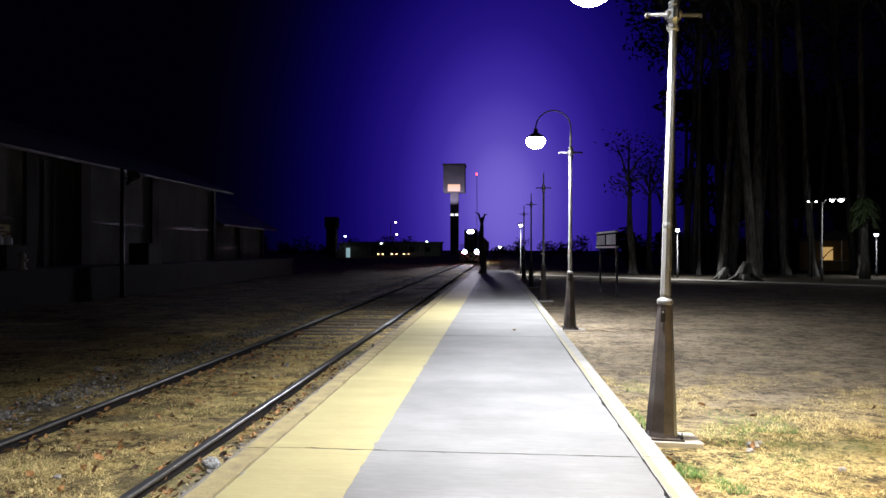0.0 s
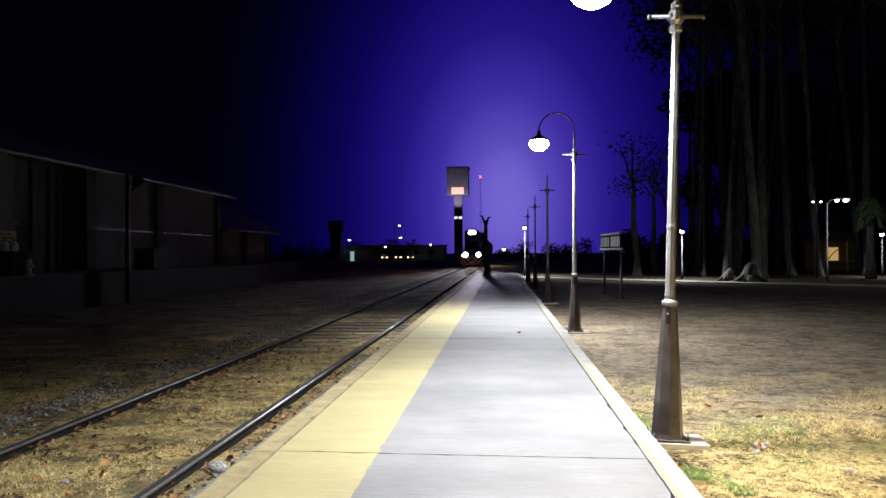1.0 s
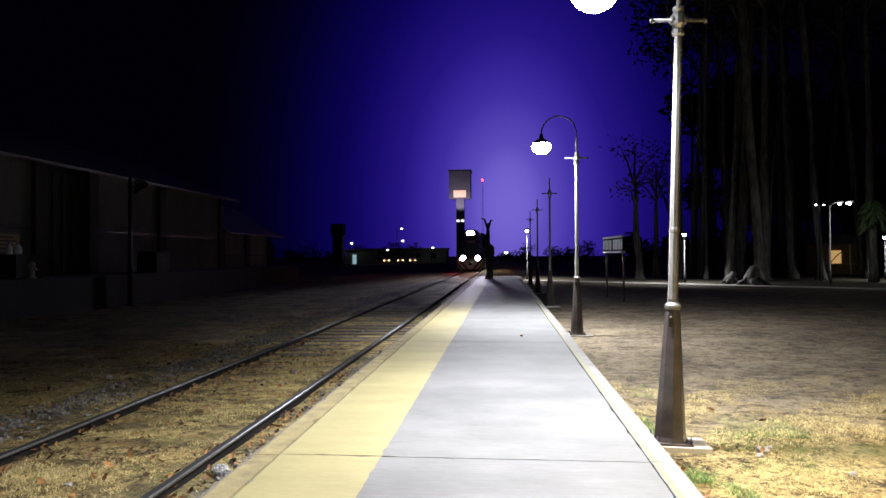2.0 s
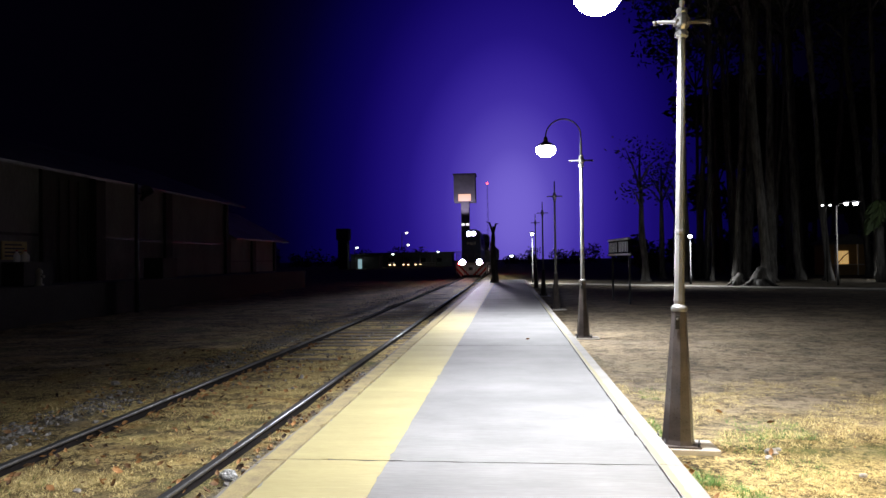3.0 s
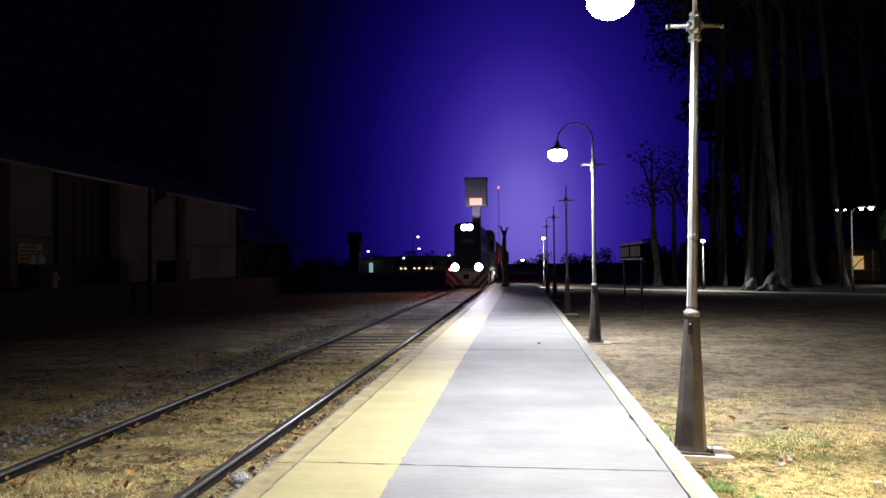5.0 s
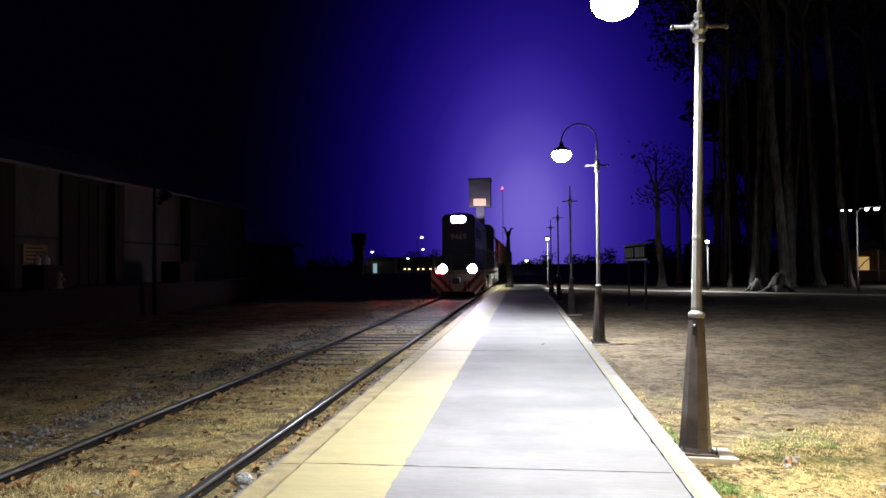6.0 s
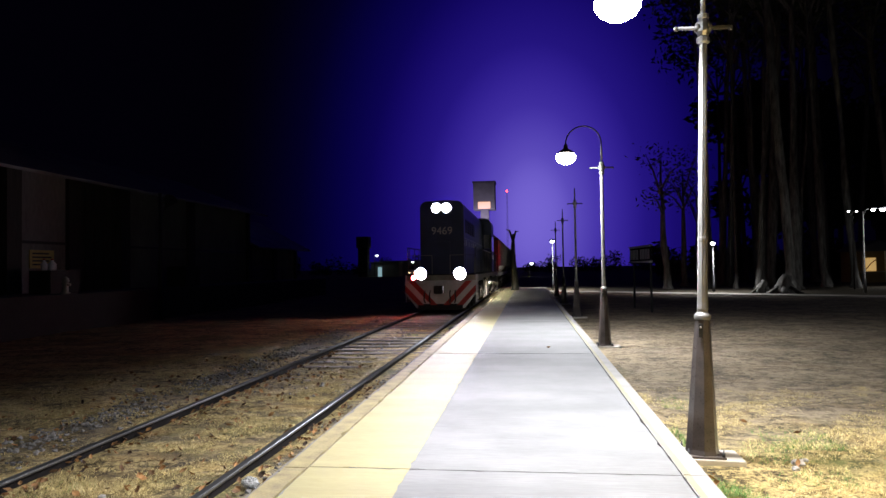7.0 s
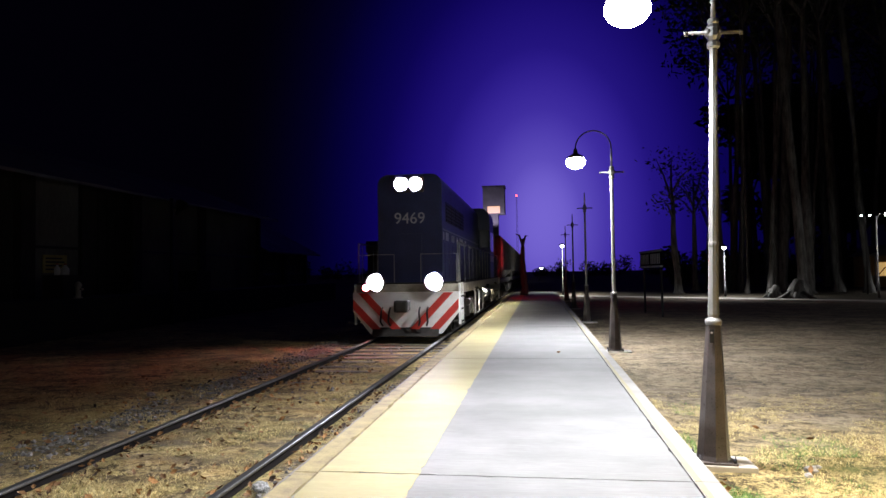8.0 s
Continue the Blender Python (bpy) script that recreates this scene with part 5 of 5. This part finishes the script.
def street_pole(x, y, h, mat, arm=1.2, label="tall street lamp shining over the far road"):
    ob = thing("street_lamp", pose(x, y, 0), label, "lamp", "far street lamps")
    part("pole", tube(B(), [(0, 0, -0.3), (0, 0, h - 0.2), (arm * 0.5, 0, h + 0.1), (arm, 0, h + 0.05)], [0.11, 0.07, 0.05, 0.05], 8), M_TIN, ob)
    part("lamp_head", lathe(B(), [(0.1, 0.18), (0.34, 0.08), (0.34, 0.03), (0.2, 0.03)], 12, (arm, 0, h)), M_UNDER, ob)
    part("globe", lathe(B(), [(0.01, -0.34), (0.24, -0.2), (0.34, 0.0), (0.2, 0.05)], 12, (arm, 0, h)), mat, ob, "glowing globe")


M_FARLIT = glow("far_lit_globe", (1.0, 0.85, 0.75), 6.0)
M_FARCOOL = glow("far_cool_globe", (0.8, 0.95, 1.0), 6.0)
street_pole(-25.6, 160, 8.5, M_FARLIT)
street_pole(-25.0, 160.5, 5.6, M_FARLIT, 0.8)
street_pole(-35.0, 150, 4.9, M_FARCOOL, 0.6)
street_pole(0.1, 120, 2.4, M_FARCOOL, 0.4, "small lamp far beyond the platform")
street_pole(-20.0, 185, 4.2, M_FARCOOL, 0.5)
street_pole(-31.5, 178, 3.6, M_FARCOOL, 0.5)


def hut():
    ob = thing("track_hut", pose(-34.2, 152, 0), "small pale hut with a patch of cyan lamplight on its wall", "hut")
    part("wall", box(B(), -2.2, 4.5, 0, 4, -0.3, 3.2, 0.03), M_CONCFAR, ob)
    part("roof", box(B(), -2.5, 4.8, -0.4, 4.4, 3.2, 3.4), M_TIN, ob)
    # glowing panel in place of lamplight falling on the hut wall
    part("wall_light_patch", box(B(), -0.45, 0.45, -0.05, 0.02, 0.0, 2.2), M_HUTLIT, ob, "glowing panel for lamplight on the wall")
    low = thing("road_building", pose(-28, 190, 0), "long low whitewashed building beside the far road", "building")
    part("wall", box(B(), -14, 12, 0, 7, -0.3, 3.8), M_CONCFAR, low)
    part("roof", box(B(), -14.4, 12.4, -0.5, 7.5, 3.8, 4.1), M_TIN, low)
    for k in range(5):
        part("window", box(B(), -11 + k * 4.6, -9.4 + k * 4.6, -0.06, 0.02, 1.2, 2.5), M_GLASS, low)


hut()


def parked_car(x, y, turn, mat):
    ob = thing("parked_car", pose(x, y, 0, 0, 0, turn), "small parked car with glowing lamps on the far road", "car", "far cars")
    side = [(-2.0, 0.35), (2.0, 0.35), (2.05, 0.8), (1.2, 0.92), (0.6, 1.42), (-0.9, 1.45), (-1.6, 0.95), (-2.05, 0.9)]
    part("body", extrude(B(), side, 1, -0.82, 0.82), mat, ob)
    for s in (-1, 1):
        part("side_window", extrude(B(), [(0.5, 0.95), (0.4, 1.36), (-0.8, 1.38), (-1.25, 0.97)], 1, s * 0.825 - 0.01, s * 0.825 + 0.01), M_GLASS, ob)
        for x0 in (-1.25, 1.25):
            w = part("wheel", lathe(B(), [(0.05, -0.1), (0.31, -0.1), (0.33, 0.0), (0.31, 0.1), (0.05, 0.1)], 16), M_UNDER, ob)
            w.matrix_basis = pose(x0, s * 0.74, 0.33, 90, 0, 0)
        part("headlight", box(B(), 2.02, 2.1, s * 0.6 - 0.18, s * 0.6 + 0.18, 0.6, 0.82, 0.02), M_CARLIT, ob, "glowing amber headlight")


M_CARLIT = glow("car_lamp", (1.0, 0.66, 0.36), 6.0)
M_CARA = material("dull_red_car_paint", (0.30, 0.05, 0.04), (0.2, 0.03, 0.03), 0.35)
M_CARB = material("silver_car_paint", (0.45, 0.46, 0.48), (0.34, 0.35, 0.37), 0.35, 0.4)
for x, y, a, m in ((-30.2, 170, -70, M_CARB), (-26.3, 171, -85, M_CARA), (-23.2, 170, -80, M_CARB)):
    parked_car(x, y, a, m)


def white_fence():
    ob = thing("white_fence", pose(-20.4, 168, 0), "white painted crossing fence beside the far road", "fence")
    for k in range(6):
        part("fence_post", box(B(), -1.9 + k * 0.75 - 0.06, -1.9 + k * 0.75 + 0.06, -0.06, 0.06, -0.2, 1.3 if k not in (0, 4) else 3.0), M_WHITE, ob)
    for z in (0.5, 1.05):
        part("fence_rail", box(B(), -2.0, 2.0, -0.1, -0.06, z, z + 0.16), M_WHITE, ob)


white_fence()


def kiosk():
    ob = thing("park_kiosk", pose(28.6, 60, 0), "small park kiosk with a warm orange-lit front", "kiosk")
    part("wall", box(B(), -1.6, 1.6, 0, 2.4, -0.2, 2.6, 0.02), M_LIME, ob)
    part("roof", extrude(B(), [(-2.0, 2.6), (2.0, 2.6), (0, 3.5)], 1, -0.9, 2.8), M_TIN, ob)
    for x0, x1 in ((-0.85, -0.38), (-0.34, 0.12)):
        part("lit_pane", box(B(), x0, x1, -0.05, 0.02, 0.95, 2.05), M_KIOSKLIT, ob, "warm lit serving window pane")
    # dark bar standing in for a branch across the lit panes
    part("branch_shape", tube(B(), [(-0.8, -0.12, 1.0), (-0.3, -0.14, 1.6), (0.1, -0.12, 1.9)], 0.04, 6), M_TIMBER, ob)
    for x0 in (-1.3, 0.5):
        part("porch_post", box(B(), x0 - 0.05, x0 + 0.05, -0.85, -0.75, -0.2, 2.6), M_WHITE, ob)
    part("counter", box(B(), -1.2, 1.2, -0.4, 0.0, 0.85, 0.93), M_WHITE, ob)


M_KIOSKLIT = glow("warm_kiosk_light", (1.0, 0.62, 0.22), 0.45)
M_LIME = material("ochre_limewash", (0.50, 0.34, 0.14), (0.36, 0.24, 0.1), 0.85)
kiosk()


def flood_lamp(x, y, z):
    ob = thing("flood_lamp", pose(x, y, 0), "pair of small flood lamps on a thin pole", "lamp")
    part("pole", tube(B(), [(0, 0, -0.2), (0, 0, z)], 0.05, 8), M_UNDER, ob)
    part("cross_bar", box(B(), -0.3, 0.3, -0.03, 0.03, z - 0.05, z), M_UNDER, ob)
    for s in (-1, 1):
        part("lens", box(B(), s * 0.24 - 0.055, s * 0.24 + 0.055, -0.09, -0.03, z - 0.03, z + 0.05, 0.015), M_PARKLENS, ob, "small glowing lens")


flood_lamp(20.25, 45, 4.9)


def far_woods():
    rng = random.Random(77)
    bm = B()
    for i in range(150):
        x = -230 + i * 3.6 + rng.uniform(-2, 2)
        if -24 < x < -2:
            continue
        y = 235 + rng.uniform(-14, 14) + 0.0002 * x * x
        h = rng.uniform(3, 8)
        for _ in range(3):
            foliage(bm, (x + rng.uniform(-2, 2), y, h * rng.uniform(0.25, 0.6)), rng.uniform(1.5, 3.5), h * 0.5, 80, 0.5, rng)
    me = mesh_of("far_woods", bm)
    me.materials.append(M_CROWN)
    tagged(new("far_woods", me), "dark uneven line of distant trees", "trees", kind="stuff")


far_woods()


# ---- what moves ----
def motions():
    ends = [i * 0.5 for i in range(17)]
    walk(loco, [(t, pose(TRACK_X, front_at(t), RAIL_Z)) for t in ends])
    for k, wagon in enumerate(wagons):
        walk(wagon, [(t, pose(TRACK_X, front_at(t) + 18.6 + 14.4 * k, RAIL_Z)) for t in ends])
    beats = [i / 15 for i in range(121)]
    turning = list(LOCO_WHEELS)
    for wagon in wagons:
        sets = sorted((c for c in wagon.children if c.name.startswith("wheelset")), key=lambda c: c.location.y)
        turning += [(c, c.location.y, c.location.z) for c in sets]
    for ob, y, r in turning:
        walk(ob, [(t, pose(0, y, r, math.degrees((front_at(0) - front_at(t)) / r))) for t in beats])


motions()
